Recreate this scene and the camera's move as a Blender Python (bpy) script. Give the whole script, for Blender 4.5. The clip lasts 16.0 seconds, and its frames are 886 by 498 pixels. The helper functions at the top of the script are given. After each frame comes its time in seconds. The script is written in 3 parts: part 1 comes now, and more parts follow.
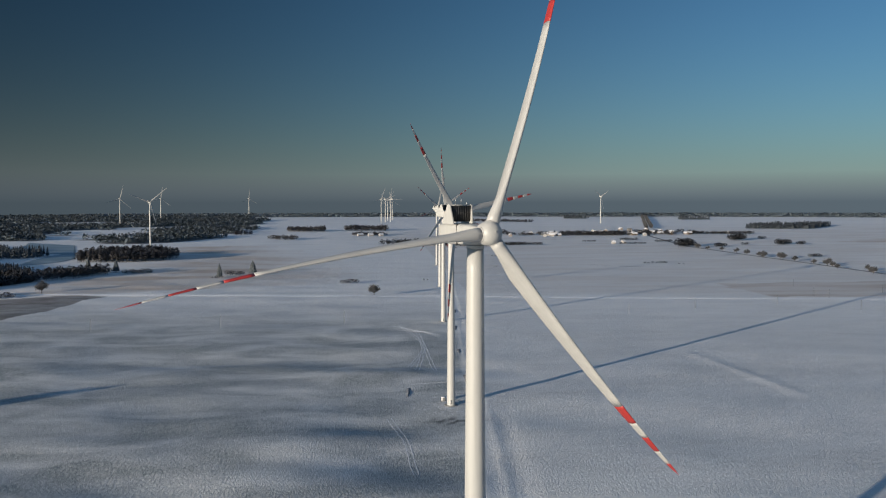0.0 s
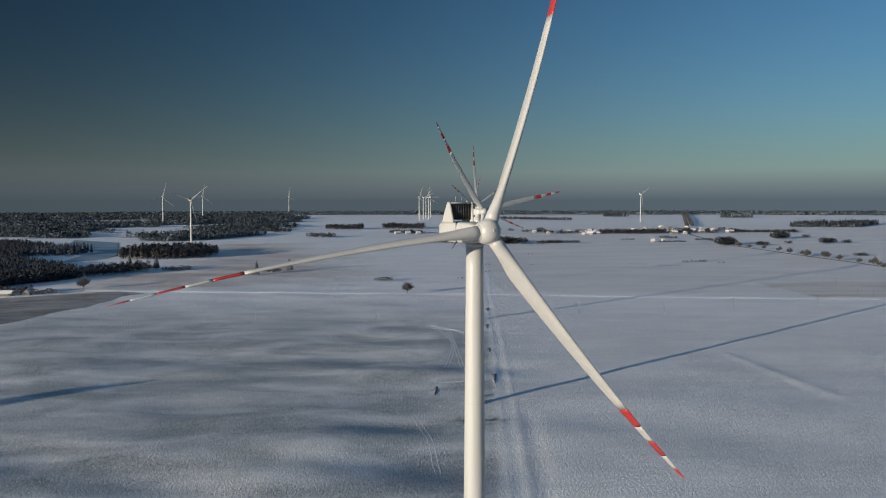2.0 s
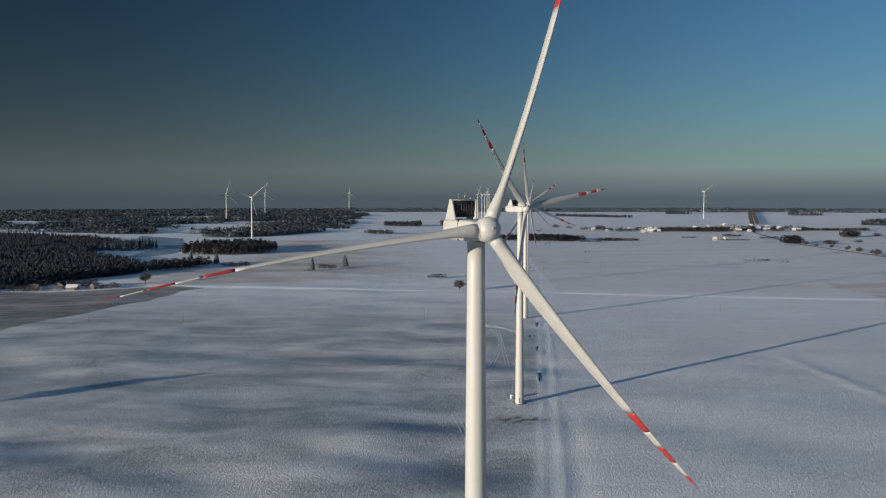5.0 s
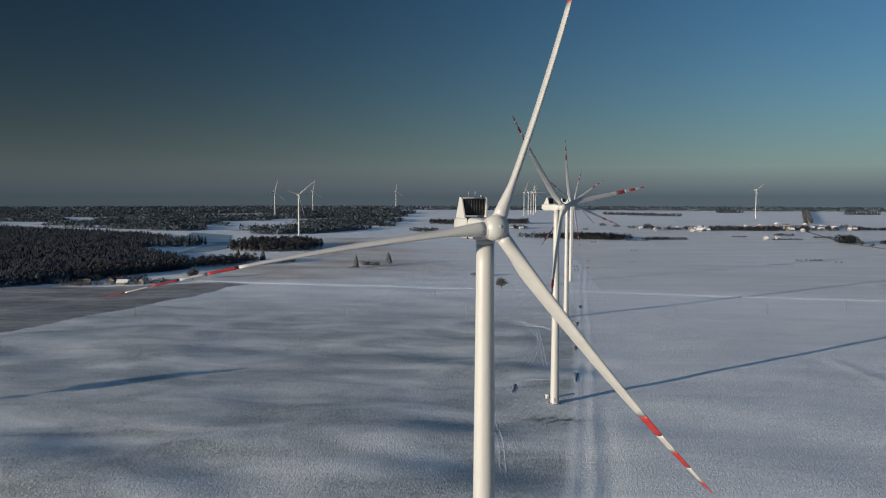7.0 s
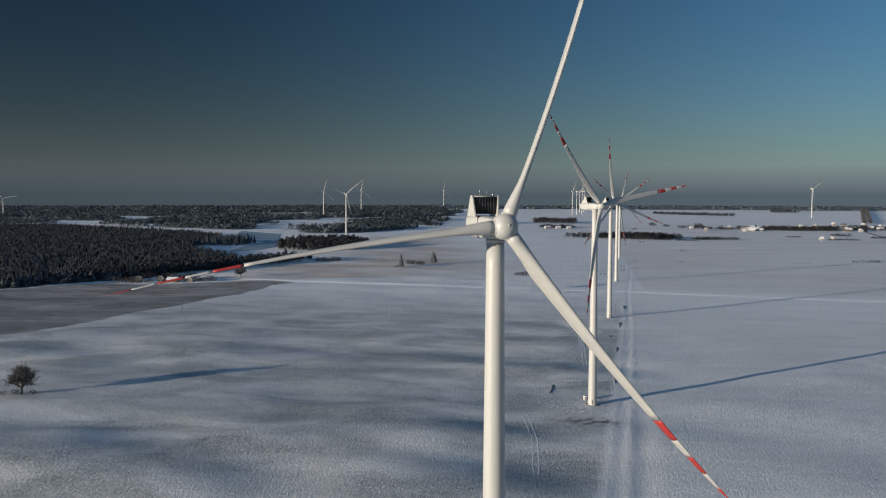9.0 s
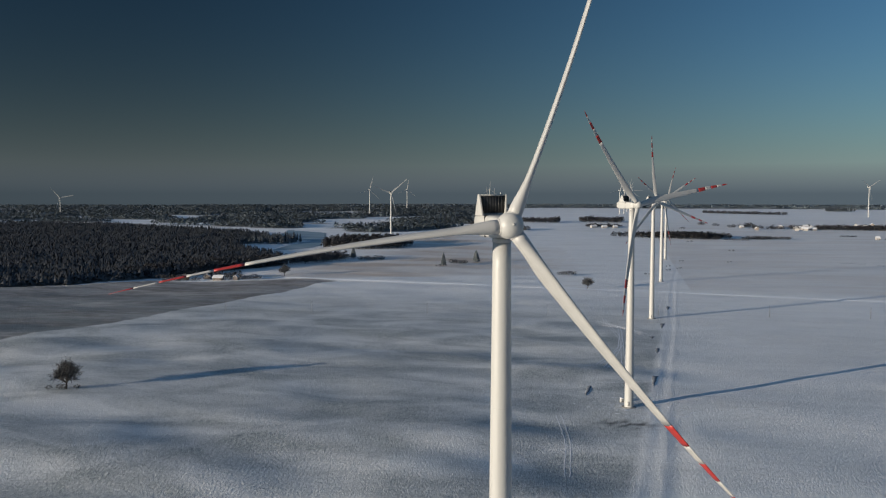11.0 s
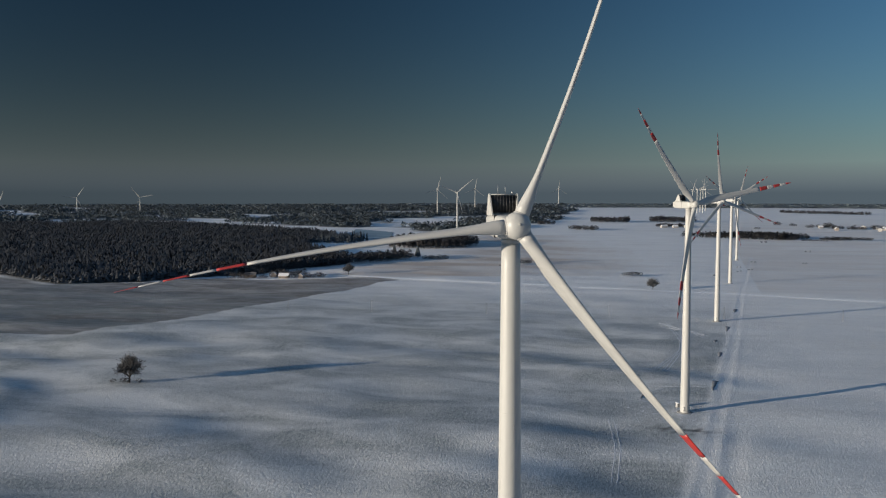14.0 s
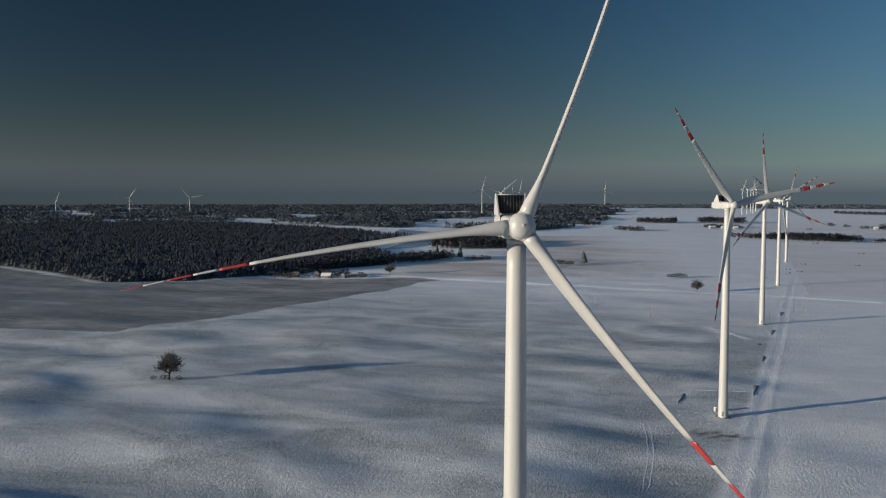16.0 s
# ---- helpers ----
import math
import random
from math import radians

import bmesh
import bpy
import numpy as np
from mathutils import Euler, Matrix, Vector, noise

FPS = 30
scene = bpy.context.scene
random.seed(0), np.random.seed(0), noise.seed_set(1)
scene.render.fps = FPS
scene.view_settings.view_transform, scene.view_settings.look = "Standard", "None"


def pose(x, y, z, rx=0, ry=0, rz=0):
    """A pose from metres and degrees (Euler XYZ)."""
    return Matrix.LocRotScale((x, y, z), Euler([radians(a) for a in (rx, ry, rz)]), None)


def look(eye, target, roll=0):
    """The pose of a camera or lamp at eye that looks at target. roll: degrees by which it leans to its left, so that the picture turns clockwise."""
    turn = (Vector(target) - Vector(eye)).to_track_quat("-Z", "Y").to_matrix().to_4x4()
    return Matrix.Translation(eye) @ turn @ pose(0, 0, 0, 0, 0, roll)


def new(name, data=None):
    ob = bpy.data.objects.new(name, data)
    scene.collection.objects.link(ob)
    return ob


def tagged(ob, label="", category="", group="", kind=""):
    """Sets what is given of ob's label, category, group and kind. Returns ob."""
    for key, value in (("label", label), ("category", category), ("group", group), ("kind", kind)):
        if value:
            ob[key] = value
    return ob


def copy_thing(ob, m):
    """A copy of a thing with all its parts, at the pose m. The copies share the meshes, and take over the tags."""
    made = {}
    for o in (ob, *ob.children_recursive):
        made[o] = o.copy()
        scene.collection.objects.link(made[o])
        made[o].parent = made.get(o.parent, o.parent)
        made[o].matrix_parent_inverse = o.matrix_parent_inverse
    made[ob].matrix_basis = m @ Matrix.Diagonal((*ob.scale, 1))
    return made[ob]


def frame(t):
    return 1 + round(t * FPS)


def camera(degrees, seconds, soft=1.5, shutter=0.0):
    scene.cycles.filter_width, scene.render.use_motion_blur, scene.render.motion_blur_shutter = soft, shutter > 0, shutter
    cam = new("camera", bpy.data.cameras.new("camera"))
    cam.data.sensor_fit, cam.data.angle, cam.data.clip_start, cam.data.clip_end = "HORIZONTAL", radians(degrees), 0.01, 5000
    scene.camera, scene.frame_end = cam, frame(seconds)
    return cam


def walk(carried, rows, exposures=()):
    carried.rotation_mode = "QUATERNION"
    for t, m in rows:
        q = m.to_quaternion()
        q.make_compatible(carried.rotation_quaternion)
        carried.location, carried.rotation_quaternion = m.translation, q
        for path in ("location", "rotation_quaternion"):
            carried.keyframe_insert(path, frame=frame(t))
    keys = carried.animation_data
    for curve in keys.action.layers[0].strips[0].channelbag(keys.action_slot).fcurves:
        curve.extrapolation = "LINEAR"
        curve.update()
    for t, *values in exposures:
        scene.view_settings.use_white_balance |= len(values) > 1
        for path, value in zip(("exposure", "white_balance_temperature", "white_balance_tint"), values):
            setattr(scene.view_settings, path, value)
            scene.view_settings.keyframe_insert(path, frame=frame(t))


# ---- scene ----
cam = camera(57.4, 16.0, soft=1.15)
PATH = [
    (0, (2.942, -0.569, 97.357), (3.092, 1.423, 97.252), -0.1),
    (0.5, (4.513, -0.153, 97.363), (4.638, 1.84, 97.255), -0.2),
    (1, (6.085, 0.254, 97.357), (6.187, 2.248, 97.249), -0.1),
    (1.5, (7.663, 0.65, 97.354), (7.74, 2.645, 97.244), -0.1),
    (2, (9.192, 1.034, 97.336), (9.245, 3.03, 97.226), -0.1),
    (2.5, (10.702, 1.4, 97.334), (10.73, 3.396, 97.223), -0.1),
    (3, (12.189, 1.749, 97.322), (12.193, 3.746, 97.21), -0.0),
    (3.5, (13.683, 2.093, 97.313), (13.663, 4.09, 97.2), 0.0),
    (4, (15.149, 2.444, 97.313), (15.105, 4.44, 97.198), 0.0),
    (6.5, (22.246, 4.27, 97.341), (22.064, 6.258, 97.221), 0.0),
    (7, (23.609, 4.637, 97.327), (23.397, 6.622, 97.205), 0.1),
    (7.5, (24.992, 5.022, 97.297), (24.75, 7.004, 97.175), 0.1),
    (8, (26.342, 5.456, 97.265), (26.07, 7.434, 97.142), 0.1),
    (8.5, (27.718, 5.965, 97.227), (27.417, 7.939, 97.103), 0.1),
    (9, (29.097, 6.558, 97.204), (28.766, 8.526, 97.08), 0.1),
    (11.5, (35.935, 9.965, 97.177), (35.462, 11.904, 97.05), 0.0),
    (12, (37.287, 10.689, 97.185), (36.785, 12.621, 97.058), 0.0),
    (12.5, (38.591, 11.408, 97.186), (38.062, 13.333, 97.059), 0.1),
    (13, (39.862, 12.13, 97.191), (39.305, 14.046, 97.063), 0.0),
    (13.5, (41.145, 12.84, 97.196), (40.561, 14.749, 97.068), 0.0),
    (14, (42.426, 13.527, 97.189), (41.816, 15.427, 97.061), -0.0),
    (14.5, (43.69, 14.215, 97.164), (43.052, 16.106, 97.037), 0.0),
    (15, (44.93, 14.935, 97.144), (44.265, 16.817, 97.018), 0.0),
    (15.5, (46.164, 15.699, 97.138), (45.471, 17.571, 97.012), 0.0),
    (16, (47.381, 16.49, 97.14), (46.664, 18.353, 97.013), 0.0),
]
walk(cam, [(t, look(eye, target, roll)) for t, eye, target, roll in PATH])

# ---- light ----
SKY, SUN_ELEV, SUN_TO = 0.146, 6.3, Vector((0.745, 0.667, 0.0))  # shadows run this way over the ground
scene.view_settings.exposure = 0.04
world = bpy.data.worlds.new("winter_sky")
scene.world = world
world.use_nodes = True
wn, wl = world.node_tree.nodes, world.node_tree.links
wn.clear()
w_out, w_bg = wn.new("ShaderNodeOutputWorld"), wn.new("ShaderNodeBackground")
w_sky = wn.new("ShaderNodeTexSky")
w_sky.sky_type, w_sky.sun_disc = "NISHITA", False
w_sky.sun_elevation = radians(SUN_ELEV)
w_sky.sun_rotation = math.atan2(-SUN_TO.x, -SUN_TO.y)
w_sky.altitude, w_sky.air_density, w_sky.dust_density, w_sky.ozone_density = 100, 1.0, 0.6, 2.5
w_bg.inputs["Strength"].default_value = SKY


def w_math(op, a, b):
    t = wn.new("ShaderNodeMath")
    t.operation = op
    for socket, v in zip(t.inputs, (a, b)):
        if hasattr(v, "is_output"):
            wl.new(v, socket)
        else:
            socket.default_value = v
    return t.outputs[0]


def w_mix(kind, fac, a, b):
    t = wn.new("ShaderNodeMix")
    t.data_type, t.blend_type = "RGBA", kind
    for socket, v in ((t.inputs["Factor"], fac), (t.inputs[6], a), (t.inputs[7], b)):
        if hasattr(v, "is_output"):
            wl.new(v, socket)
        else:
            socket.default_value = v
    return t.outputs[2]


# a polarised clear sky: darkest at right angles to the sun, with grey haze low down all round
w_co = wn.new("ShaderNodeTexCoord").outputs["Generated"]
w_dot, w_xyz = wn.new("ShaderNodeVectorMath"), wn.new("ShaderNodeSeparateXYZ")
w_dot.operation = "DOT_PRODUCT"
w_dot.inputs[1].default_value = (-SUN_TO.x, -SUN_TO.y, 0.14)
wl.new(w_co, w_dot.inputs[0]), wl.new(w_co, w_xyz.inputs[0])
w_cos2 = w_math("MULTIPLY", w_dot.outputs["Value"], w_dot.outputs["Value"])
w_up = w_math("MAXIMUM", w_xyz.outputs["Z"], 0.0)
w_low = w_math("POWER", 2.718, w_math("MULTIPLY", w_up, -17.0))
w_polar = w_math("ADD", 0.118, w_math("MULTIPLY", w_cos2, 0.50))
w_hazy = w_math("ADD", 0.48, w_math("MULTIPLY", w_cos2, 0.76))
# overhead sky, out of view, brightened as added fill for the snow
w_high = wn.new("ShaderNodeMapRange")
w_high.interpolation_type = "SMOOTHSTEP"
w_high.inputs["From Min"].default_value, w_high.inputs["From Max"].default_value = 0.24, 0.75
wl.new(w_up, w_high.inputs["Value"])
w_polar = w_math("ADD", w_polar, w_math("MULTIPLY", w_high.outputs[0], 0.85))
w_tint = w_mix("MIX", w_high.outputs[0], (0.62, 0.96, 1.24, 1), (1.04, 1.0, 1.0, 1))
w_clear = w_mix("MULTIPLY", 1.0, w_sky.outputs[0], w_mix("MIX", w_polar, (0, 0, 0, 1), w_tint))
w_grey = w_mix("MIX", w_hazy, (0, 0, 0, 1), (1.82, 2.14, 2.38, 1))
wl.new(w_mix("MIX", w_math("MULTIPLY", w_low, 0.9), w_clear, w_grey), w_bg.inputs["Color"])
wl.new(w_bg.outputs[0], w_out.inputs["Surface"])

sun = new("sun", bpy.data.lights.new("sun", "SUN"))
sun.data.energy, sun.data.angle, sun.data.color = 5.0, radians(0.55), (1.0, 0.88, 0.72)
down = Vector((SUN_TO.x, SUN_TO.y, 0)).normalized() * math.cos(radians(SUN_ELEV)) - Vector((0, 0, math.sin(radians(SUN_ELEV))))
sun.matrix_world = look((-600, -500, 300), Vector((-600, -500, 300)) + down)


# ---- materials ----
class Shader:
    """A small wrapper to write node materials in few lines."""

    def __init__(self, name, rough=0.7, metal=0.0):
        self.m = bpy.data.materials.new(name)
        self.m.use_nodes = True
        self.n, self.l = self.m.node_tree.nodes, self.m.node_tree.links
        self.b = self.n["Principled BSDF"]
        self.b.inputs["Roughness"].default_value = rough
        self.b.inputs["Metallic"].default_value = metal
        self.pos = self.n.new("ShaderNodeNewGeometry").outputs["Position"]
        self.obj = self.n.new("ShaderNodeTexCoord").outputs["Object"]

    def put(self, socket, value):
        if hasattr(value, "is_output"):
            self.l.new(value, socket)
        elif isinstance(value, (tuple, list)) and len(value) == 3 and socket.type == "RGBA":
            socket.default_value = (*value, 1)
        else:
            socket.default_value = value

    def noise(self, scale, detail=4, rough=0.55, stretch=None, local=False, distort=0.0):
        co = self.obj if local else self.pos
        if stretch:
            mp = self.n.new("ShaderNodeMapping")
            mp.inputs["Scale"].default_value = stretch
            self.l.new(co, mp.inputs["Vector"])
            co = mp.outputs[0]
        t = self.n.new("ShaderNodeTexNoise")
        t.inputs["Scale"].default_value, t.inputs["Detail"].default_value = scale, detail
        t.inputs["Roughness"].default_value, t.inputs["Distortion"].default_value = rough, distort
        self.l.new(co, t.inputs["Vector"])
        return t.outputs[0]

    def attr(self, name):
        t = self.n.new("ShaderNodeAttribute")
        t.attribute_name = name
        return t.outputs["Fac"]

    def island(self, obj=False):
        if obj:
            return self.n.new("ShaderNodeObjectInfo").outputs["Random"]
        return self.n.new("ShaderNodeNewGeometry").outputs["Random Per Island"]

    def ramp(self, fac, a, b, lo=0.0, hi=1.0):
        t = self.n.new("ShaderNodeMapRange")
        t.inputs["From Min"].default_value, t.inputs["From Max"].default_value = a, b
        t.inputs["To Min"].default_value, t.inputs["To Max"].default_value = lo, hi
        self.l.new(fac, t.inputs["Value"])
        return t.outputs[0]

    def math(self, op, a, b):
        t = self.n.new("ShaderNodeMath")
        t.operation = op
        self.put(t.inputs[0], a), self.put(t.inputs[1], b)
        return t.outputs[0]

    def mix(self, fac, a, b):
        t = self.n.new("ShaderNodeMix")
        t.data_type = "RGBA"
        self.put(t.inputs["Factor"], fac)
        self.put(t.inputs[6], a), self.put(t.inputs[7], b)
        return t.outputs[2]

    def bump(self, height, strength=0.5, distance=0.1, before=None):
        t = self.n.new("ShaderNodeBump")
        t.inputs["Strength"].default_value, t.inputs["Distance"].default_value = strength, distance
        self.l.new(height, t.inputs["Height"])
        if before is not None:
            self.l.new(before, t.inputs["Normal"])
        return t.outputs[0]

    def done(self, color=None, normal=None, rough=None):
        if color is not None:
            self.put(self.b.inputs["Base Color"], color)
        if normal is not None:
            self.l.new(normal, self.b.inputs["Normal"])
        if rough is not None:
            self.put(self.b.inputs["Roughness"], rough)
        return self.m


def worn(name, a, b, rough=0.6, metal=0.0, scale=2.0, bump=0.0, local=True):
    """Two tones in grain and patches."""
    s = Shader(name, rough, metal)
    patch = s.ramp(s.noise(scale, 5, local=local), 0.3, 0.7)
    grain = s.noise(scale * 12, 3, local=local)
    col = s.mix(s.math("MULTIPLY", patch, s.ramp(grain, 0.2, 0.8, 0.6, 1.2)), a, b)
    return s.done(col, s.bump(grain, bump, 0.05) if bump else None, s.ramp(patch, 0, 1, rough - 0.08, rough + 0.08))


def make_paint():
    s = Shader("white_coating", 0.32)
    streak = s.noise(1.2, 5, stretch=(1, 1, 0.06), local=True)
    spot = s.noise(7.0, 3, local=True)
    col = s.mix(s.math("MULTIPLY", s.ramp(streak, 0.45, 0.75), s.ramp(spot, 0.3, 0.7, 0.3, 0.9)), (0.50, 0.495, 0.47), (0.42, 0.41, 0.39))
    return s.done(col, None, s.ramp(spot, 0.3, 0.7, 0.36, 0.50))


PAINT = make_paint()
BLADE_PAINT = worn("blade_gelcoat", (0.50, 0.495, 0.475), (0.43, 0.425, 0.41), 0.42, scale=0.4)
RED = worn("signal_red_coating", (0.44, 0.042, 0.038), (0.36, 0.035, 0.03), 0.4, scale=0.6)
DARK = worn("dark_grille", (0.012, 0.012, 0.013), (0.03, 0.03, 0.03), 0.5, scale=1.5)
STEEL = worn("galvanised_steel", (0.42, 0.43, 0.44), (0.3, 0.3, 0.31), 0.4, 0.8, scale=2)
CONCRETE = worn("frosted_concrete", (0.36, 0.35, 0.33), (0.2, 0.19, 0.18), 0.85, scale=0.8, bump=0.3)
SEAM = worn("flange_sealant", (0.5, 0.49, 0.47), (0.42, 0.41, 0.39), 0.5)
BAR = worn("blackened_steel_bar", (0.06, 0.06, 0.06), (0.1, 0.1, 0.1), 0.5, 0.5)


# ---- mesh helpers ----
def part(name, bm, material, parent=None, label="", smooth=True, at=None):
    me = bpy.data.meshes.new(name)
    if smooth:
        for f in bm.faces:
            f.smooth = True
    bm.to_mesh(me)
    bm.free()
    me.materials.append(material)
    ob = new(name, me)
    ob.parent = parent
    if at is not None:
        ob.matrix_basis = at
    return tagged(ob, label)


def empty(name, m, label, category, group="", kind=""):
    ob = new(name)
    ob.matrix_basis = m
    return tagged(ob, label, category, group, kind)


def loft(bm, rings, cap=True, close=True):
    """Joins rings of equally many points into a skin."""
    rows = [[bm.verts.new(p) for p in ring] for ring in rings]
    n = len(rows[0])
    for a, b in zip(rows, rows[1:]):
        for i in range(n if close else n - 1):
            j = (i + 1) % n
            bm.faces.new((a[i], a[j], b[j], b[i]))
    if cap:
        bm.faces.new(rows[0][::-1]), bm.faces.new(rows[-1])
    return bm


def circle(r, z, n, cx=0.0, cy=0.0):
    return [(cx + r * math.cos(2 * math.pi * i / n), cy + r * math.sin(2 * math.pi * i / n), z) for i in range(n)]


def lathe(profile, n=32):
    return loft(bmesh.new(), [circle(r, z, n) for r, z in profile])


def box(bm, size, at=(0, 0, 0), bevel=0.0, turn=0.0):
    got = bmesh.ops.create_cube(bm, size=1.0, matrix=pose(*at, 0, 0, turn) @ Matrix.Diagonal((*size, 1)))
    if bevel:
        edges = {e for v in got["verts"] for e in v.link_edges}
        bmesh.ops.bevel(bm, geom=list(edges), offset=bevel, segments=2, affect="EDGES")
    return bm


def rod(bm, a, b, r, n=8, r2=None):
    a, b = Vector(a), Vector(b)
    q = (b - a).to_track_quat("Z", "Y")
    r2 = r if r2 is None else r2
    return loft(bm, [[a + q @ Vector((r * math.cos(2 * math.pi * i / n), r * math.sin(2 * math.pi * i / n), 0)) for i in range(n)],
                     [b + q @ Vector((r2 * math.cos(2 * math.pi * i / n), r2 * math.sin(2 * math.pi * i / n), 0)) for i in range(n)]])


# ---- the land ----
def step(x, a, b):
    s = min(1.0, max(0.0, (x - a) / (b - a)))
    return s * s * (3 - 2 * s)


ROAD = [(30, 120), (39, 230), (44, 291), (51, 395), (57, 480), (66, 615), (82, 899), (100, 1150), (118, 1400)]


def road_x(y):
    for (xa, ya), (xb, yb) in zip(ROAD, ROAD[1:]):
        if ya <= y <= yb:
            return xa + (xb - xa) * (y - ya) / (yb - ya)
    return ROAD[0][0] if y < ROAD[0][1] else ROAD[-1][0]


LANE = [(-460, 950), (-413, 934), (-306, 922), (-213, 905), (-43, 884), (80, 872), (196, 848), (517, 804), (900, 745)]


def lane_gap(x, y):
    for (xa, ya), (xb, yb) in zip(LANE, LANE[1:]):
        if xa <= x <= xb:
            return abs(y - ya - (yb - ya) * (x - xa) / (xb - xa))
    return 99.0


def ground_z(x, y):
    d = math.hypot(x, y)
    z = 46 * min(1.0, max(0.0, (d - 1300) / 3300)) ** 1.15
    near = 1 - step(d, 900, 2200)
    swell = noise.noise((x / 80 + 3.1, y / 48 + 1.7, 0.2)) + 0.28 * noise.noise((x / 47, y / 26 + 7.7, 3.2))
    z += near * 3.5 * swell * (1.1 - 0.86 * step(x, -40, 110)) * (1 - 0.68 * step(y, 420, 600)) * step(math.hypot(x - 36, y - 391), 10, 60) * (0.15 + 0.85 * step(math.hypot(x + 200, 1.4 * (y - 390)), 35, 110))
    # the ploughed hollow behind the crest
    z -= 4.0 * step(-x, 300, 520) * (1 - step(d, 1000, 1500))
    if 190 < x < 240 and 370 < y < 540:
        z += 0.45 * math.exp(-((x - 221 + 0.11 * (y - 390)) / 4.5) ** 2) * step(y, 375, 410) * (1 - step(y, 500, 535))
    if -460 < x < 900 and 700 < y < 1000:
        z += 0.9 * math.exp(-(lane_gap(x, y) / 3.0) ** 2)
    if abs(x) < 200 and y < 1400:
        off = x - road_x(y)
        z -= 0.3 * math.exp(-((off - 9) / 4.0) ** 2) * step(y, 235, 265) * (1 - step(y, 350, 395))
        z -= 0.10 * math.exp(-(off / 2.2) ** 2)
        z += 0.10 * math.exp(-((off + 3.6) / 1.2) ** 2) + 0.14 * math.exp(-((off - 3.6) / 1.2) ** 2)
    return z


def spread(lo, hi, fine, a, b, grow):
    """Grid lines: even and fine between a and b, wider and wider outside."""
    mid = list(np.arange(a, b + 0.01, fine))
    s, v = fine, b
    while v < hi:
        s *= grow
        v = min(hi, v + s)
        mid.append(v)
    s, v = fine, a
    while v > lo:
        s *= grow
        v = max(lo, v - s)
        mid.insert(0, v)
    return mid


def inside(x, y, poly):
    hit = False
    for (xa, ya), (xb, yb) in zip(poly, poly[1:] + poly[:1]):
        if (ya > y) != (yb > y) and x < (xb - xa) * (y - ya) / (yb - ya) + xa:
            hit = not hit
    return hit


PLOUGHED = [(-299, 905), (-312, 800), (-330, 690), (-362, 560), (-390, 482), (-440, 474), (-520, 478), (-900, 300), (-1100, 500), (-960, 860),
            (-815, 815), (-675, 765), (-600, 815), (-530, 890), (-430, 885), (-335, 925)]
STUBBLE = [(-300, 930), (-120, 1010), (-90, 1120), (-160, 1500), (-330, 1900), (-480, 1850), (-420, 1500), (-330, 1215), (-440, 1110), (-400, 960)]
STUBBLE_EAST = [(1100, 1900), (1900, 2300), (2600, 2100), (2500, 1500), (1500, 1700)]


# where woods stand, the floor is coloured dark
WEST = [(-4600, 900), (-2050, 1400), (-1500, 2250), (-760, 2050), (-560, 1950), (-420, 2300), (-430, 3000), (-600, 4640), (-4600, 4640)]
FOREST = [(-1000, 880), (-815, 828), (-675, 768), (-596, 825), (-528, 930), (-500, 1026), (-455, 1105), (-520, 1240), (-640, 1330), (-720, 1500), (-760, 1720),
          (-900, 1850), (-1180, 1960), (-1460, 2080), (-1820, 1900), (-1900, 1500), (-1500, 1050)]


def clearing(x, y):
    return noise.noise((x / 160 + 9, y / 110, 8)) < 0.5


def west(x, y):
    d, az = math.hypot(x, y), math.degrees(math.atan2(x, y))
    if d > 4640 or inside(x, y, FOREST):
        return False
    if az > -9 - 4 * noise.noise((d / 300, 3, 1)):
        return False
    return noise.noise((x / 330 + 2, y / 210, 4)) + 0.5 * noise.noise((x / 120, y / 90, 9)) > -0.02 - 0.15 * step(d, 3600, 4400)


def wooded(x, y):
    if y < 750 or x > 0:
        return False
    if inside(x, y, FOREST):
        return clearing(x, y)
    return inside(x, y, WEST) and west(x, y)


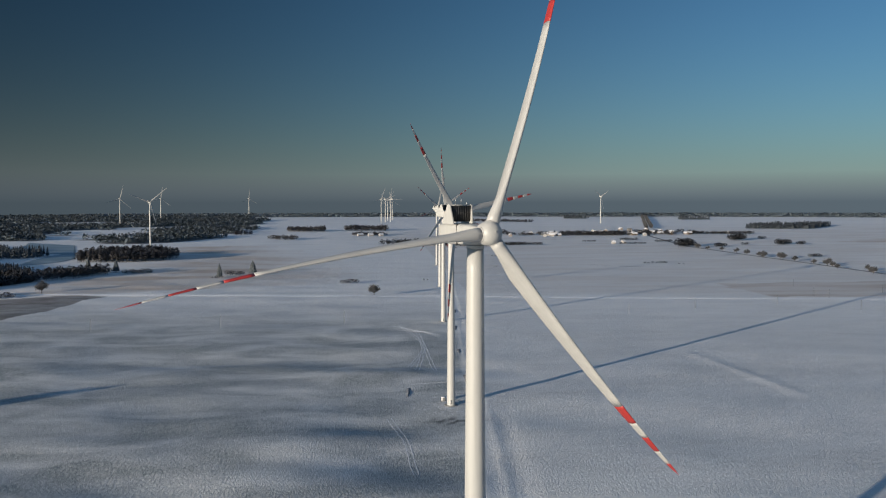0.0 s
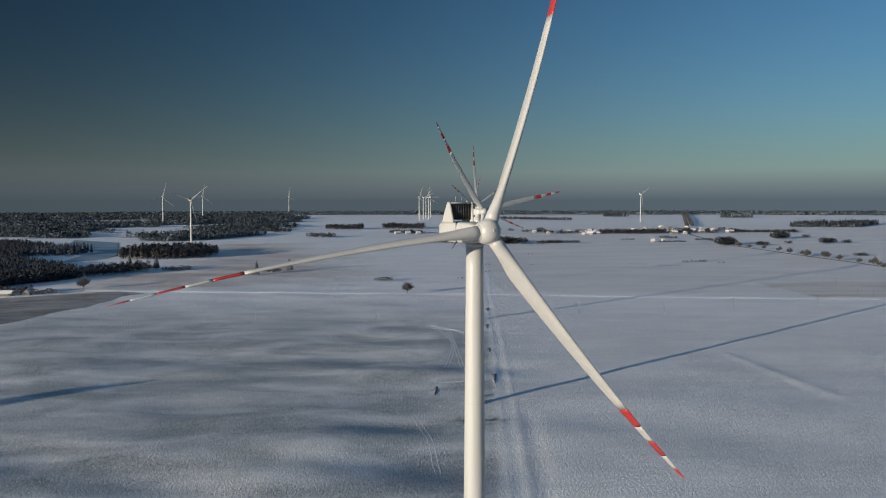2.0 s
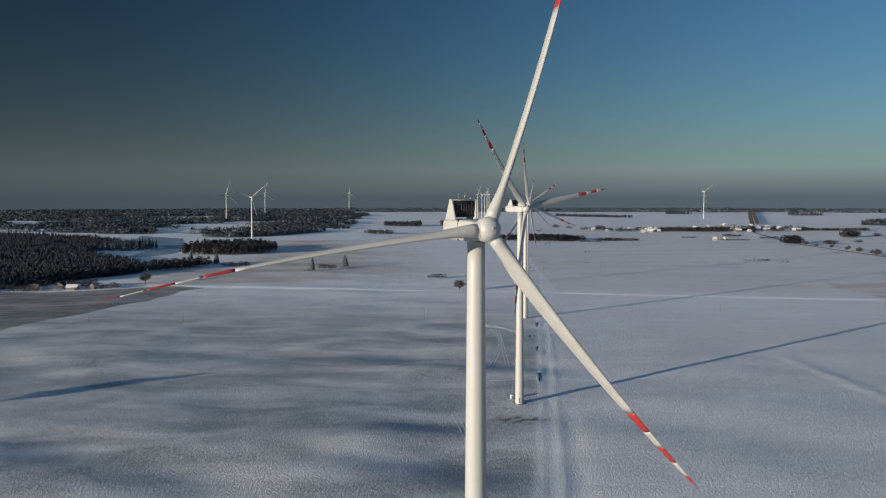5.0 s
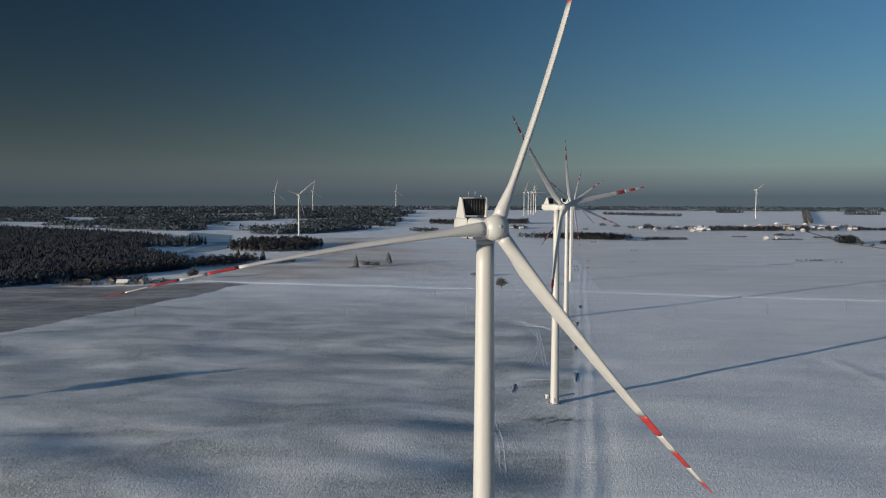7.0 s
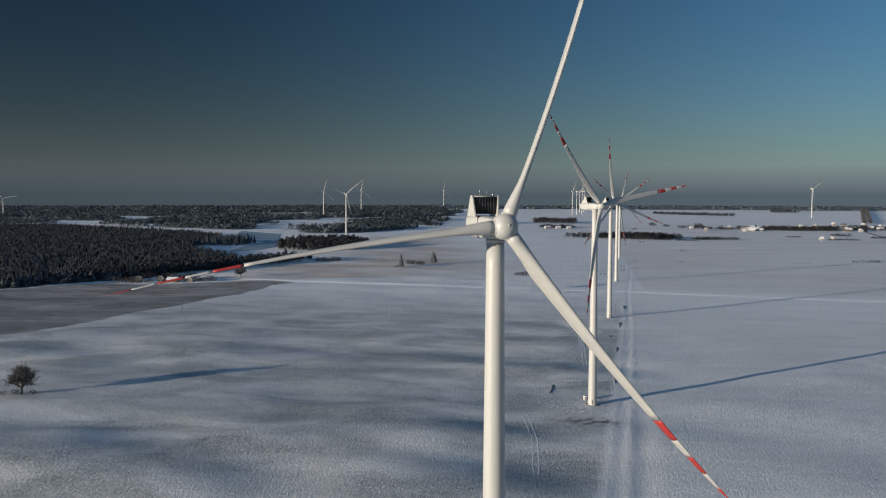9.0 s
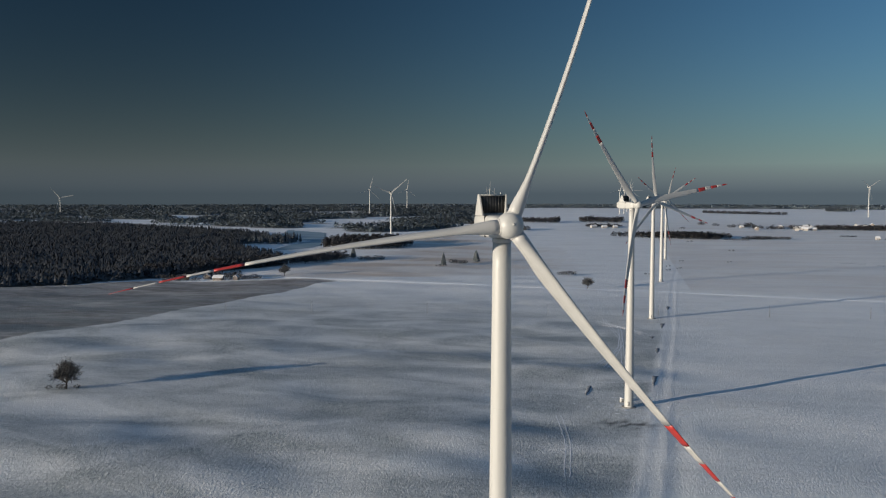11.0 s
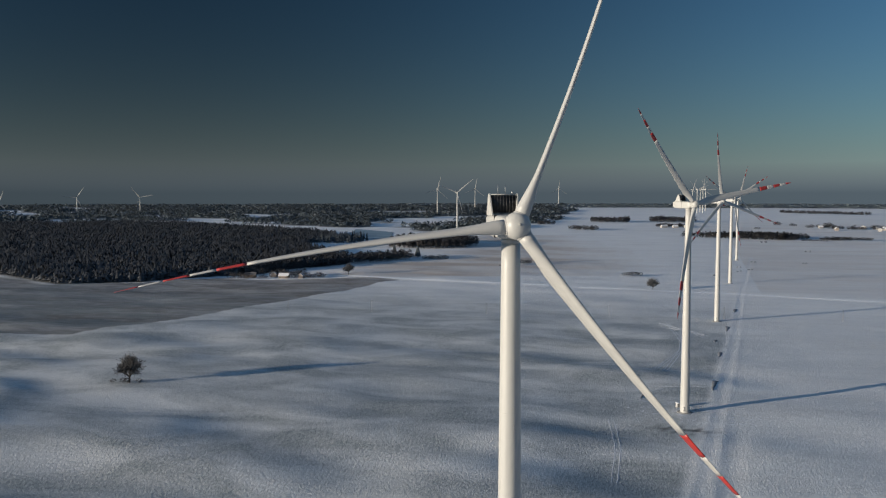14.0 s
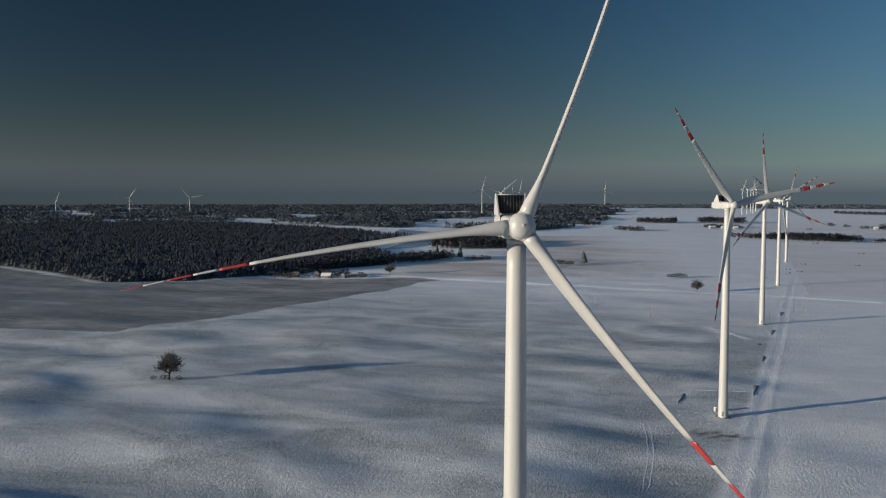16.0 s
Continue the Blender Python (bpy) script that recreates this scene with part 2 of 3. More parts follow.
def make_ground():
    xs = sorted(spread(-4840, 4840, 2.8, -330, 260, 1.035) + list(np.arange(1.15, 106, 2.8)))
    ys = spread(-4840, 4840, 2.8, 225, 960, 1.035)
    nx = len(xs)
    verts = [(x, y, ground_z(x, y)) for y in ys for x in xs]
    faces = [(j * nx + i, j * nx + i + 1, (j + 1) * nx + i + 1, (j + 1) * nx + i) for j in range(len(ys) - 1) for i in range(nx - 1)]
    me = bpy.data.meshes.new("ground")
    me.from_pydata(verts, [], faces)
    me.shade_smooth()
    a, b, c, e, w = [], [], [], [], []
    for x, y, z in verts:
        wob = 9 * noise.noise((x / 60, y / 60, 5))
        dirt = 1.9 * math.exp(-(((x - 36) / 12) ** 2 + ((y - 362) / 5.5) ** 2)) * step(noise.noise((x / 3, y / 1.5, 2)) + 0.35, 0.1, 0.5) if abs(x) < 90 and 330 < y < 400 else 0.0
        a.append(1.0 if x < -250 and inside(x + wob, y + wob, PLOUGHED) else dirt)
        w.append(1.0 if wooded(x, y) else 0.0)
        if -700 < x < 100 and 850 < y < 2100:
            fray = 40 * noise.noise((x / 240, y / 45, 3))
            b.append(sum(inside(x + dx + 3 * wob + fray, y + dx * 0.35 + 2 * wob, STUBBLE) for dx in (-75, -45, -15, 15, 45, 75)) / 6)
        else:
            open_field = 0.36 * step(y - 884 + 0.14 * x, 0, 60) * step(x, -150, 60) * (1 - step(y, 2300, 3200))
            speckle = 1.0 if 420 < x + wob < 700 and 830 < y + 2 * wob < 990 else 0.0
            b.append(1.0 if inside(x, y + 2 * wob, STUBBLE_EAST) else max(open_field, speckle))
        side = step(x - road_x(y), -9, -4)
        e.append((1 - 0.72 * side) * (1 - step(y + 0.12 * x, 560, 870)) if y < 1000 and abs(x) < 1200 else 0.0)
        off = abs(x - road_x(y)) if abs(x) < 250 and y < 1400 else 99
        c.append(max(0.3 - 0.3 * step(off, 1.8, 3.6), 1 - step(lane_gap(x, y), 3.2, 7.0) if -500 < x < 900 and 700 < y < 1000 else 0))
    for key, values in (("soil", a), ("straw", b), ("rut", c), ("crop_shade", e), ("wood_floor", w)):
        me.attributes.new(key, "FLOAT", "POINT")
        me.attributes[key].data.foreach_set("value", values)
    s = Shader("snow_field", 0.75)
    drift = s.ramp(s.noise(0.02, 5, stretch=(0.6, 1.4, 1)), 0.35, 0.65)
    snow = s.mix(drift, (0.94, 0.93, 0.915), (0.88, 0.875, 0.87))
    stalk = s.ramp(s.noise(0.35, 5, 0.75, stretch=(0.6, 1.5, 1)), 0.48, 0.75)
    patch = s.ramp(s.noise(0.012, 5, 0.6, stretch=(0.5, 1.6, 1)), 0.40, 0.64)
    bare = s.ramp(s.noise(0.006, 4, 0.6, stretch=(0.6, 1.8, 1)), 0.42, 0.60)
    snow = s.mix(s.math("MULTIPLY", s.math("MULTIPLY", stalk, patch), 0.38), snow, (0.42, 0.37, 0.31))
    field = s.ramp(s.noise(0.055, 5, 0.65, stretch=(0.35, 1.5, 1), distort=0.5), 0.46, 0.72)
    snow = s.mix(s.math("MULTIPLY", s.math("MULTIPLY", field, s.ramp(patch, 0, 1, 0.25, 1.0)), 0.20), snow, (0.46, 0.42, 0.37))
    snow = s.mix(s.math("MULTIPLY", s.attr("straw"), s.ramp(bare, 0, 1, 0.35, 0.78)), snow, (0.50, 0.38, 0.29))
    clod = s.math("MULTIPLY", s.ramp(s.noise(0.016, 6, 0.65, stretch=(0.5, 1.5, 1)), 0.32, 0.6, 0.62, 1.0), s.ramp(s.noise(0.11, 5, 0.7, stretch=(0.5, 1.4, 1)), 0.3, 0.62, 0.66, 0.97))
    snow = s.mix(s.math("MULTIPLY", s.attr("soil"), clod), snow, (0.10, 0.075, 0.064))
    snow = s.mix(s.math("MULTIPLY", s.attr("rut"), 0.9), snow, (0.93, 0.93, 0.94))
    # winter crop in thin snow, its dark blue patches standing in for shade
    shade_patch = s.ramp(s.noise(0.021, 5, 0.6, stretch=(0.75, 1.3, 1), distort=0.6), 0.36, 0.62, 0.28, 0.78)
    rows = s.ramp(s.noise(0.8, 4, 0.7, stretch=(1.6, 0.5, 1)), 0.35, 0.65, 0.65, 1.15)
    snow = s.mix(s.math("MULTIPLY", s.attr("crop_shade"), s.math("MULTIPLY", shade_patch, rows)), snow, (0.15, 0.185, 0.195))
    snow = s.mix(s.math("MULTIPLY", s.attr("wood_floor"), s.ramp(s.noise(0.03, 4), 0.3, 0.7, 0.8, 1.0)), snow, (0.085, 0.085, 0.085))
    crust = s.noise(0.85, 5, 0.68, stretch=(1.25, 0.8, 1), distort=0.4)
    wave = s.noise(0.09, 3, 0.5, stretch=(0.6, 1.5, 1))
    nrm = s.bump(crust, 1.0, 0.56, s.bump(wave, 0.25, 0.8))
    me.materials.append(s.done(snow, nrm))
    return tagged(new("ground", me), "snow covered farmland with ploughed and stubble strips", "ground", kind="structure")


make_ground()


def make_blue_sheet():
    """A pale blue grey sheet over the ground in the hollow behind the forest, with lighter patches."""
    sheet_plan = [(-590, 1350), (-553, 1420), (-553, 1505), (-600, 1640), (-705, 1925), (-850, 2030), (-745, 1700), (-625, 1640), (-622, 1520)]
    bm, got = bmesh.new(), {}

    def corner(x, y):
        if (x, y) not in got:
            got[x, y] = bm.verts.new((x, y, ground_z(x, y) + 0.5))
        return got[x, y]

    for x in range(-860, -540, 6):
        for y in range(1340, 2040, 6):
            if inside(x + 3, y + 3, sheet_plan):
                bm.faces.new([corner(*c) for c in ((x, y), (x + 6, y), (x + 6, y + 6), (x, y + 6))])
    s = Shader("pale_blue_grey", 0.45)
    veil = s.ramp(s.noise(0.012, 5, 0.6, stretch=(0.5, 1.6, 1)), 0.42, 0.7)
    sheet_col = s.mix(veil, (0.24, 0.34, 0.40), (0.45, 0.53, 0.58))
    return tagged(part("hollow_sheet", bm, s.done(sheet_col)), "pale blue grey sheet in the hollow behind the forest", "lake", kind="structure")


make_blue_sheet()


# ---- wind turbines ----
HUB_Z, BLADE = 94.0, 52.8
SECTION = [(math.cos(2 * math.pi * k / 20), math.sin(2 * math.pi * k / 20)) for k in range(20)]


def blade_ring(r):
    """The outline of the blade at r metres from the axis; x runs along the chord, y is thickness, z along the blade."""
    f = r / BLADE
    if f < 0.16:
        k = step(f, 0.035, 0.16)
        chord, thick, round_ = 2.05 + 1.12 * k, 2.05 - 0.92 * k, 1 - k
    else:
        k = (f - 0.16) / 0.84
        chord, round_ = 2.75 * (1 - k) ** 0.7 + 0.42 * (1 - step(f, 0.95, 1.0)), 0
        thick = max(0.05, chord * (0.36 - 0.14 * k))
    twist = -radians(13 * (1 - min(1, f / 0.75)))
    bend = 3.2 * f ** 2.2
    out = []
    for cx, cy in SECTION:
        t = (1 - cx) / 2
        foil = (0.2969 * math.sqrt(t) - 0.126 * t - 0.3516 * t * t + 0.2843 * t ** 3 - 0.1015 * t ** 4) / 0.105 * 0.5
        x = (cx * 0.5 - 0.16 * (1 - round_)) * chord
        y = thick * (round_ * cy * 0.5 + (1 - round_) * (foil if cy >= 0 else -foil * 0.7))
        out.append((x * math.cos(twist) - y * math.sin(twist), x * math.sin(twist) + y * math.cos(twist) - bend, r))
    return out


def skin(r0, r1, n):
    return loft(bmesh.new(), [blade_ring(r0 + (r1 - r0) * i / n) for i in range(n + 1)])


BANDS = ((0.675, 0.75), (0.815, 0.88), (0.94, 0.999))


KEEP = {}


def make_blade(parent, m, banded=True):
    """One blade: white lengths and, on the near machines, red warning bands as pieces of their own."""
    if banded in KEEP:
        bl = copy_thing(KEEP[banded], m)
        bl.parent = parent
        return bl
    bl = KEEP[banded] = part("blade", skin(1.3, BLADE * (BANDS[0][0] if banded else 0.999), 26), BLADE_PAINT, parent, at=m)
    part("root_collar", lathe([(1.06, 1.35), (1.14, 1.4), (1.14, 1.62), (1.06, 1.68)], 32), SEAM, bl)
    prev = None
    for a, b in BANDS if banded else ():
        if prev:
            part("white_band", skin(BLADE * prev, BLADE * a, 5), BLADE_PAINT, bl)
        part("red_band", skin(BLADE * a, BLADE * b, 6), RED, bl, "red warning band")
        prev = b
    return bl


def make_nacelle(parent, sharp=True):
    """The machine house; the rotor shaft points to -y, the origin is the hub's centre."""
    bm = bmesh.new()
    rings = []
    for y, w, zb, zt in ((1.7, 1.15, -1.35, 0.75), (2.2, 1.6, -1.75, 1.0), (3.5, 1.75, -1.95, 1.25), (9.5, 1.75, -1.95, 1.35), (11.6, 1.7, -1.7, 1.3), (12.3, 1.45, -1.3, 1.1), (12.55, 1.1, -0.9, 0.8)):
        ring = []
        for k in range(28):
            a = 2 * math.pi * k / 28
            c, s_ = math.cos(a), math.sin(a)
            c, s_ = math.copysign(abs(c) ** 0.38, c), math.copysign(abs(s_) ** 0.38, s_)
            ring.append((w * c, y, (zb + zt) / 2 + (zt - zb) / 2 * s_))
        rings.append(ring[::-1])
    nac = part("nacelle", loft(bm, rings), PAINT, parent)
    part("body_seam", box(bmesh.new(), (3.56, 0.12, 3.2), (0, 6.6, -0.28), 0.04), DARK, nac, "dark joint band")
    # cooler: a grille between two slanted cheeks
    part("cooler_core", box(bmesh.new(), (3.8, 0.5, 2.5), (0, 8.2, 2.85), 0.06), DARK, nac, "dark radiator core")
    for k in range(9 if sharp else 0):
        part("cooler_bar", box(bmesh.new(), (0.05, 0.08, 2.4), (-1.72 + 0.43 * k, 7.93, 2.85)), BAR, nac)
    for sx in (-1, 1):
        bm = bmesh.new()
        prof = [(7.2, 1.2), (7.85, 4.15), (8.1, 4.35), (8.6, 4.3), (10.6, 1.25)]
        loft(bm, [[(sx * (1.68 + 0.085 * z) - 0.09, y, z) for y, z in prof], [(sx * (1.68 + 0.085 * z) + 0.09, y, z) for y, z in prof]])
        bmesh.ops.recalc_face_normals(bm, faces=bm.faces)
        part("cooler_cheek", bm, PAINT, nac, "white slanted side panel", smooth=False)
    part("cooler_hood", box(bmesh.new(), (3.7, 0.75, 0.14), (0, 8.3, 4.2), 0.04), PAINT, nac)
    if not sharp:
        return nac
    for x, h, r in ((-0.75, 1.35, 0.045), (0.35, 1.35, 0.045)):
        bm = rod(bmesh.new(), (x, 8.4, 4.25), (x, 8.4, 4.25 + h), r)
        part("wind_mast", bm, STEEL, nac)
    for x in (1.35,):
        part("beacon_lamp", lathe([(0.16, 4.25), (0.16, 4.55), (0.08, 4.65)], 12), STEEL, nac, at=pose(x, 8.3, 0))
    part("yaw_collar", lathe([(1.3, -2.5), (1.37, -2.42), (1.37, -2.1), (1.34, -1.9)], 40), SEAM, nac, at=pose(0, 4.0, 0))
    return nac


def make_turbine(x, y, yaw, tilt, phase, label, hub_z=HUB_Z, sharp=True, pitch=(-4, -4, -4), cones=(3.5, 3.5, 3.5), slip=(0, 0, 0)):
    """yaw: the way that the rotor faces, from -y towards +x. x, y: the foot of the tower."""
    z = ground_z(x, y)
    t = empty("wind_turbine", pose(x, y, z), label, "wind turbine", "wind turbines of the farm")
    top = hub_z - 2.35
    prof = [(2.15, -1.0), (2.15, 0.0)] + [(2.1 - 0.8 * f, top * f) for f in np.linspace(0.002, 1, 26)]
    tower = part("tower", lathe(prof, 56), PAINT, t)
    for f in (0.22, 0.48, 0.74) if sharp else ():
        r = 2.1 - 0.8 * f
        part("flange_seam", lathe([(r - 0.02, top * f - 0.05), (r + 0.006, top * f - 0.04), (r + 0.006, top * f + 0.04), (r - 0.02, top * f + 0.05)], 56), PAINT, tower)
    part("foundation_ring", lathe([(3.4, -1.0), (3.4, 0.1), (3.25, 0.16), (2.1, 0.18)], 48), CONCRETE, t, "concrete foundation ring")
    if sharp:
        part("door", box(bmesh.new(), (0.9, 0.12, 2.1), (-0.3, -2.16, 1.9), 0.03), SEAM, tower, "grey steel door")
    lean = pose(0, 0, hub_z, 0, 0, yaw) @ pose(0, -4.0, 0)
    nac = make_nacelle(t, sharp)
    nac.matrix_basis = pose(0, 0, hub_z, 0, 0, yaw + 3.5) @ pose(0, -4.0, 0)
    spin = lean @ pose(0, 0, 0, -tilt, 0, 0)
    prof = [(1.42, -1.75), (1.62, -1.55), (1.78, -1.0), (1.86, -0.3), (1.84, 0.3), (1.7, 0.85), (1.42, 1.35), (1.0, 1.68), (0.55, 1.84), (0.2, 1.89), (0.02, 1.9)]
    hub = part("hub", lathe(prof, 40), PAINT, t, at=spin @ pose(0, 0, 0, 90, 0, 0))
    part("nose_hatch", lathe([(0.2, 1.86), (0.2, 1.94), (0.02, 1.95)], 16), SEAM, hub)
    for k in range(3):
        make_blade(t, spin @ pose(0, 0, 0, 0, phase + slip[k] + 120 * k, 0) @ pose(0, 0, 0, cones[k], 0, 0) @ pose(0, 0, 0, 0, 0, pitch[k]), sharp)
    return t


make_turbine(17.2, 122.8, 24.8, 7.0, 24.4, "parked white wind turbine with feathered red banded blades", pitch=(-88, -101, -99), cones=(1.4, 1.8, -2.3), slip=(-1.0, -0.2, 0.2))
for x, y, ph in ((36.3, 390.8, 80), (54.3, 678.5, -9), (73, 980, 60), (93, 1333, 15)):
    make_turbine(x, y, 42.0, 5.0, ph, "white wind turbine with red banded blades standing on snow")

# glowing ring that stands in for haze above the far woods, all round the horizon
def make_backdrop():
    n = 96
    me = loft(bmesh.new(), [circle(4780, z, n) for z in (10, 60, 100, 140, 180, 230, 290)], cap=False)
    s = Shader("haze_glow", 1.0)
    sep = s.n.new("ShaderNodeSeparateXYZ")
    s.l.new(s.pos, sep.inputs[0])
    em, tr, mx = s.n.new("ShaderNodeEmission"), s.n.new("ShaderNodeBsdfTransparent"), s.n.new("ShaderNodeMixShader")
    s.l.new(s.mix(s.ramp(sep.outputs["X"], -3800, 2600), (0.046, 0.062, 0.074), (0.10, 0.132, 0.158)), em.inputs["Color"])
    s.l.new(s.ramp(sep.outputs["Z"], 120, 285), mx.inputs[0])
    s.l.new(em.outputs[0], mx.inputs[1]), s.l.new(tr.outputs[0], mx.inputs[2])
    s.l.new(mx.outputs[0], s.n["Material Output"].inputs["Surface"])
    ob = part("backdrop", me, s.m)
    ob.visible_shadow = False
    return tagged(ob, "glowing blue grey haze ring over distant woods", "backdrop", kind="structure")


make_backdrop()

# ---- vegetation ----
def tone(name, a, b, rough=0.85, by_object=False):
    s = Shader(name, rough)
    mixf = s.math("ADD", s.math("MULTIPLY", s.island(by_object), 0.6), s.ramp(s.noise(0.05, 3), 0.3, 0.7, 0, 0.4))
    return s.done(s.mix(mixf, a, b))


# needle tone raised and cooled to stand in for haze
CONIFER = tone("dark_spruce_needles", (0.12, 0.138, 0.148), (0.15, 0.168, 0.178))
# pale blue-grey haze put into the base colour of the rim woods
RIM_WOOD = tone("hazed_rim_wood", (0.29, 0.35, 0.39), (0.33, 0.39, 0.43))
FOREST_TONE = tone("dark_winter_forest", (0.105, 0.110, 0.116), (0.125, 0.128, 0.132))
TWIGS = tone("frosted_bare_twigs", (0.055, 0.056, 0.06), (0.115, 0.118, 0.125))
BRUSH = tone("brown_winter_brush", (0.055, 0.054, 0.055), (0.11, 0.104, 0.10))
MIXED = tone("bare_mixed_wood", (0.10, 0.096, 0.098), (0.18, 0.168, 0.168))
# far woods tinted blue-grey, distance haze worked into their colour
FAR_WOOD = tone("hazed_far_wood", (0.16, 0.2, 0.22), (0.19, 0.225, 0.243))
BARK = worn("grey_bark", (0.085, 0.07, 0.06), (0.16, 0.14, 0.125), 0.9, scale=1.5, bump=0.4)


def tris_mesh(name, pts, material):
    """pts: an array of n triangles of three corners."""
    n = len(pts)
    me = bpy.data.meshes.new(name)
    me.from_pydata(pts.reshape(-1, 3), [], np.arange(3 * n).reshape(-1, 3).tolist())
    me.materials.append(material)
    return me


def soften(me, pts, trees, per):
    """Foliage normals that lean outwards and up, as the rounded mass of a crown has them."""
    mid = np.repeat(trees[:, :3] + np.stack([0 * trees[:, 3], 0 * trees[:, 3], 0.45 * trees[:, 3]], -1), per * 3, axis=0)
    out = pts[: len(trees) * per].reshape(-1, 3) - mid
    out /= np.maximum(1e-6, np.linalg.norm(out, axis=1))[:, None]
    nrm = np.concatenate([out * 0.55 + (0, 0, 0.8), np.tile((0.0, 0.0, 1.0), ((len(pts) - len(trees) * per) * 3, 1))])
    nrm /= np.linalg.norm(nrm, axis=1)[:, None]
    me.shade_smooth()
    me.normals_split_custom_set(nrm)


def crown_tris(rng, trees, n, conifer):
    """Crowns as loose sprays: trees is an array of rows x, y, z, height, width."""
    m = len(trees)
    x, y, z, h, w = (trees[:, i][:, None] for i in range(5))
    f = rng.random((m, n))
    a = rng.random((m, n)) * 2 * np.pi
    if conifer:
        f = f ** 1.3
        r = 0.5 * w * np.maximum(0.03, 1.02 - f) ** 0.7 * (0.75 + 0.5 * rng.random((m, n)))
        top = np.stack([x + 0 * r, y + 0 * r, z + h * (0.10 + 0.90 * np.minimum(1, f + 0.22))], -1)
        side = 0.55 + 0.3 * rng.random((m, n))
        low = z + h * (0.06 + 0.82 * f)
        b = np.stack([x + r * np.cos(a - side), y + r * np.sin(a - side), low], -1)
        c = np.stack([x + r * np.cos(a + side), y + r * np.sin(a + side), low + 0.02 * h], -1)
        return np.stack([top, b, c], 2).reshape(-1, 3, 3)
    u = 2 * rng.random((m, n)) - 1
    rad = np.sqrt(1 - u * u) * (0.45 + 0.55 * rng.random((m, n)) ** 0.5)
    mid = np.stack([x + 0.5 * w * rad * np.cos(a), y + 0.5 * w * rad * np.sin(a), z + h * (0.60 + 0.38 * u)], -1)
    s = (0.13 * h + 0.10 * w)[..., None] * np.sqrt(20.0 / max(20, n))
    out = np.stack([mid + s * rng.normal(0, 0.75, (m, n, 3)) * (1, 1, 0.9) for _ in range(3)], 2).reshape(-1, 3, 3)
    foot = np.repeat(trees[:, 2], n * 3).reshape(-1, 3)
    out[:, :, 2] = np.maximum(out[:, :, 2], foot)
    return out


def trunk_tris(trees, top=0.6):
    x, y, z, h, w = (trees[:, i] for i in range(5))
    out = []
    for k in range(3):
        a, b = 2.1 * k, 2.1 * (k + 1)
        r = 0.018 * h + 0.05
        out.append(np.stack([np.stack([x + r * np.cos(a), y + r * np.sin(a), z - 0.3], -1), np.stack([x + r * np.cos(b), y + r * np.sin(b), z - 0.3], -1),
                             np.stack([x, y, z + top * h], -1)], 1))
    return np.concatenate(out)


def scatter(rng, poly, gap, h, w, keep=None):
    """Trees strewn over a plan outline, as rows x, y, z, height, width."""
    xs, ys = [p[0] for p in poly], [p[1] for p in poly]
    rows = []
    for gx in np.arange(min(xs), max(xs), gap):
        for gy in np.arange(min(ys), max(ys), gap):
            x, y = gx + gap * (rng.random() - 0.5) * 1.1, gy + gap * (rng.random() - 0.5) * 1.1
            if inside(x, y, poly) and (keep is None or keep(x, y)):
                k = 0.7 + 0.5 * rng.random() + 0.25 * noise.noise((x / 70, y / 70, 2))
                rows.append((x, y, ground_z(x, y), h * k, w * (0.75 + 0.5 * rng.random())))
    return np.array(rows).reshape(-1, 5)


def wood(name, label, trees, n, conifer, material, kind="stuff"):
    rng = np.random.default_rng(len(trees) + n)
    pts = np.concatenate([crown_tris(rng, trees, n, conifer), trunk_tris(trees)])
    me = tris_mesh(name, pts, material)
    soften(me, pts, trees, n)
    return tagged(new(name, me), label, "woodland", kind=kind)


rng = np.random.default_rng(11)
wood("spruce_forest", "dense dark spruce forest beyond the ploughed field", scatter(rng, FOREST, 6.6, 14, 8.0, clearing), 16, True, FOREST_TONE)
wood("forest_edge", "brown bare trees along the spruce forest's edge",
     scatter(rng, [(-560, 900), (-500, 985), (-450, 1100), (-390, 1200), (-420, 1235), (-500, 1150), (-560, 1050), (-600, 930)], 8, 13, 8), 90, False, MIXED)
wood("mixed_wood", "brown leafless wood behind the stubble field", scatter(rng, [(-545, 1500), (-520, 1425), (-440, 1432), (-385, 1465), (-375, 1540), (-430, 1620), (-530, 1600)], 8, 17, 8), 90, False, MIXED)
wood("conifer_wood", "small dark spruce wood on snow", scatter(rng, [(-720, 1500), (-640, 1515), (-630, 1600), (-730, 1640)], 8.5, 18, 7), 24, True, CONIFER)
wood("hedge_wood", "low brown wood strip on open snow", scatter(rng, [(-10, 1935), (40, 1905), (110, 1880), (200, 1850), (245, 1868), (262, 1905), (190, 1960), (70, 1960)], 8, 12, 8), 80, False, BRUSH)
wood("hedge_wood", "dark brush strip along a field edge", scatter(rng, [(280, 1875), (305, 1860), (330, 1868), (345, 1880), (310, 1895)], 7, 7, 8), 70, False, BRUSH)
for poly, hh in (([(-310, 2640), (-185, 2625), (-180, 2690), (-300, 2710)], 15), ([(-124, 2695), (15, 2670), (25, 2730), (-110, 2760)], 16), ([(-85, 2370), (12, 2350), (20, 2395), (-80, 2415)], 9),
                 ([(-300, 2170), (-225, 2150), (-222, 2190), (-295, 2205)], 10), ([(-435, 2420), (-380, 2440), (-390, 2475), (-440, 2460)], 10)):
    wood("copse", "grey brown leafless copse on snow", scatter(rng, poly, 9, hh, 9), 60, False, MIXED)
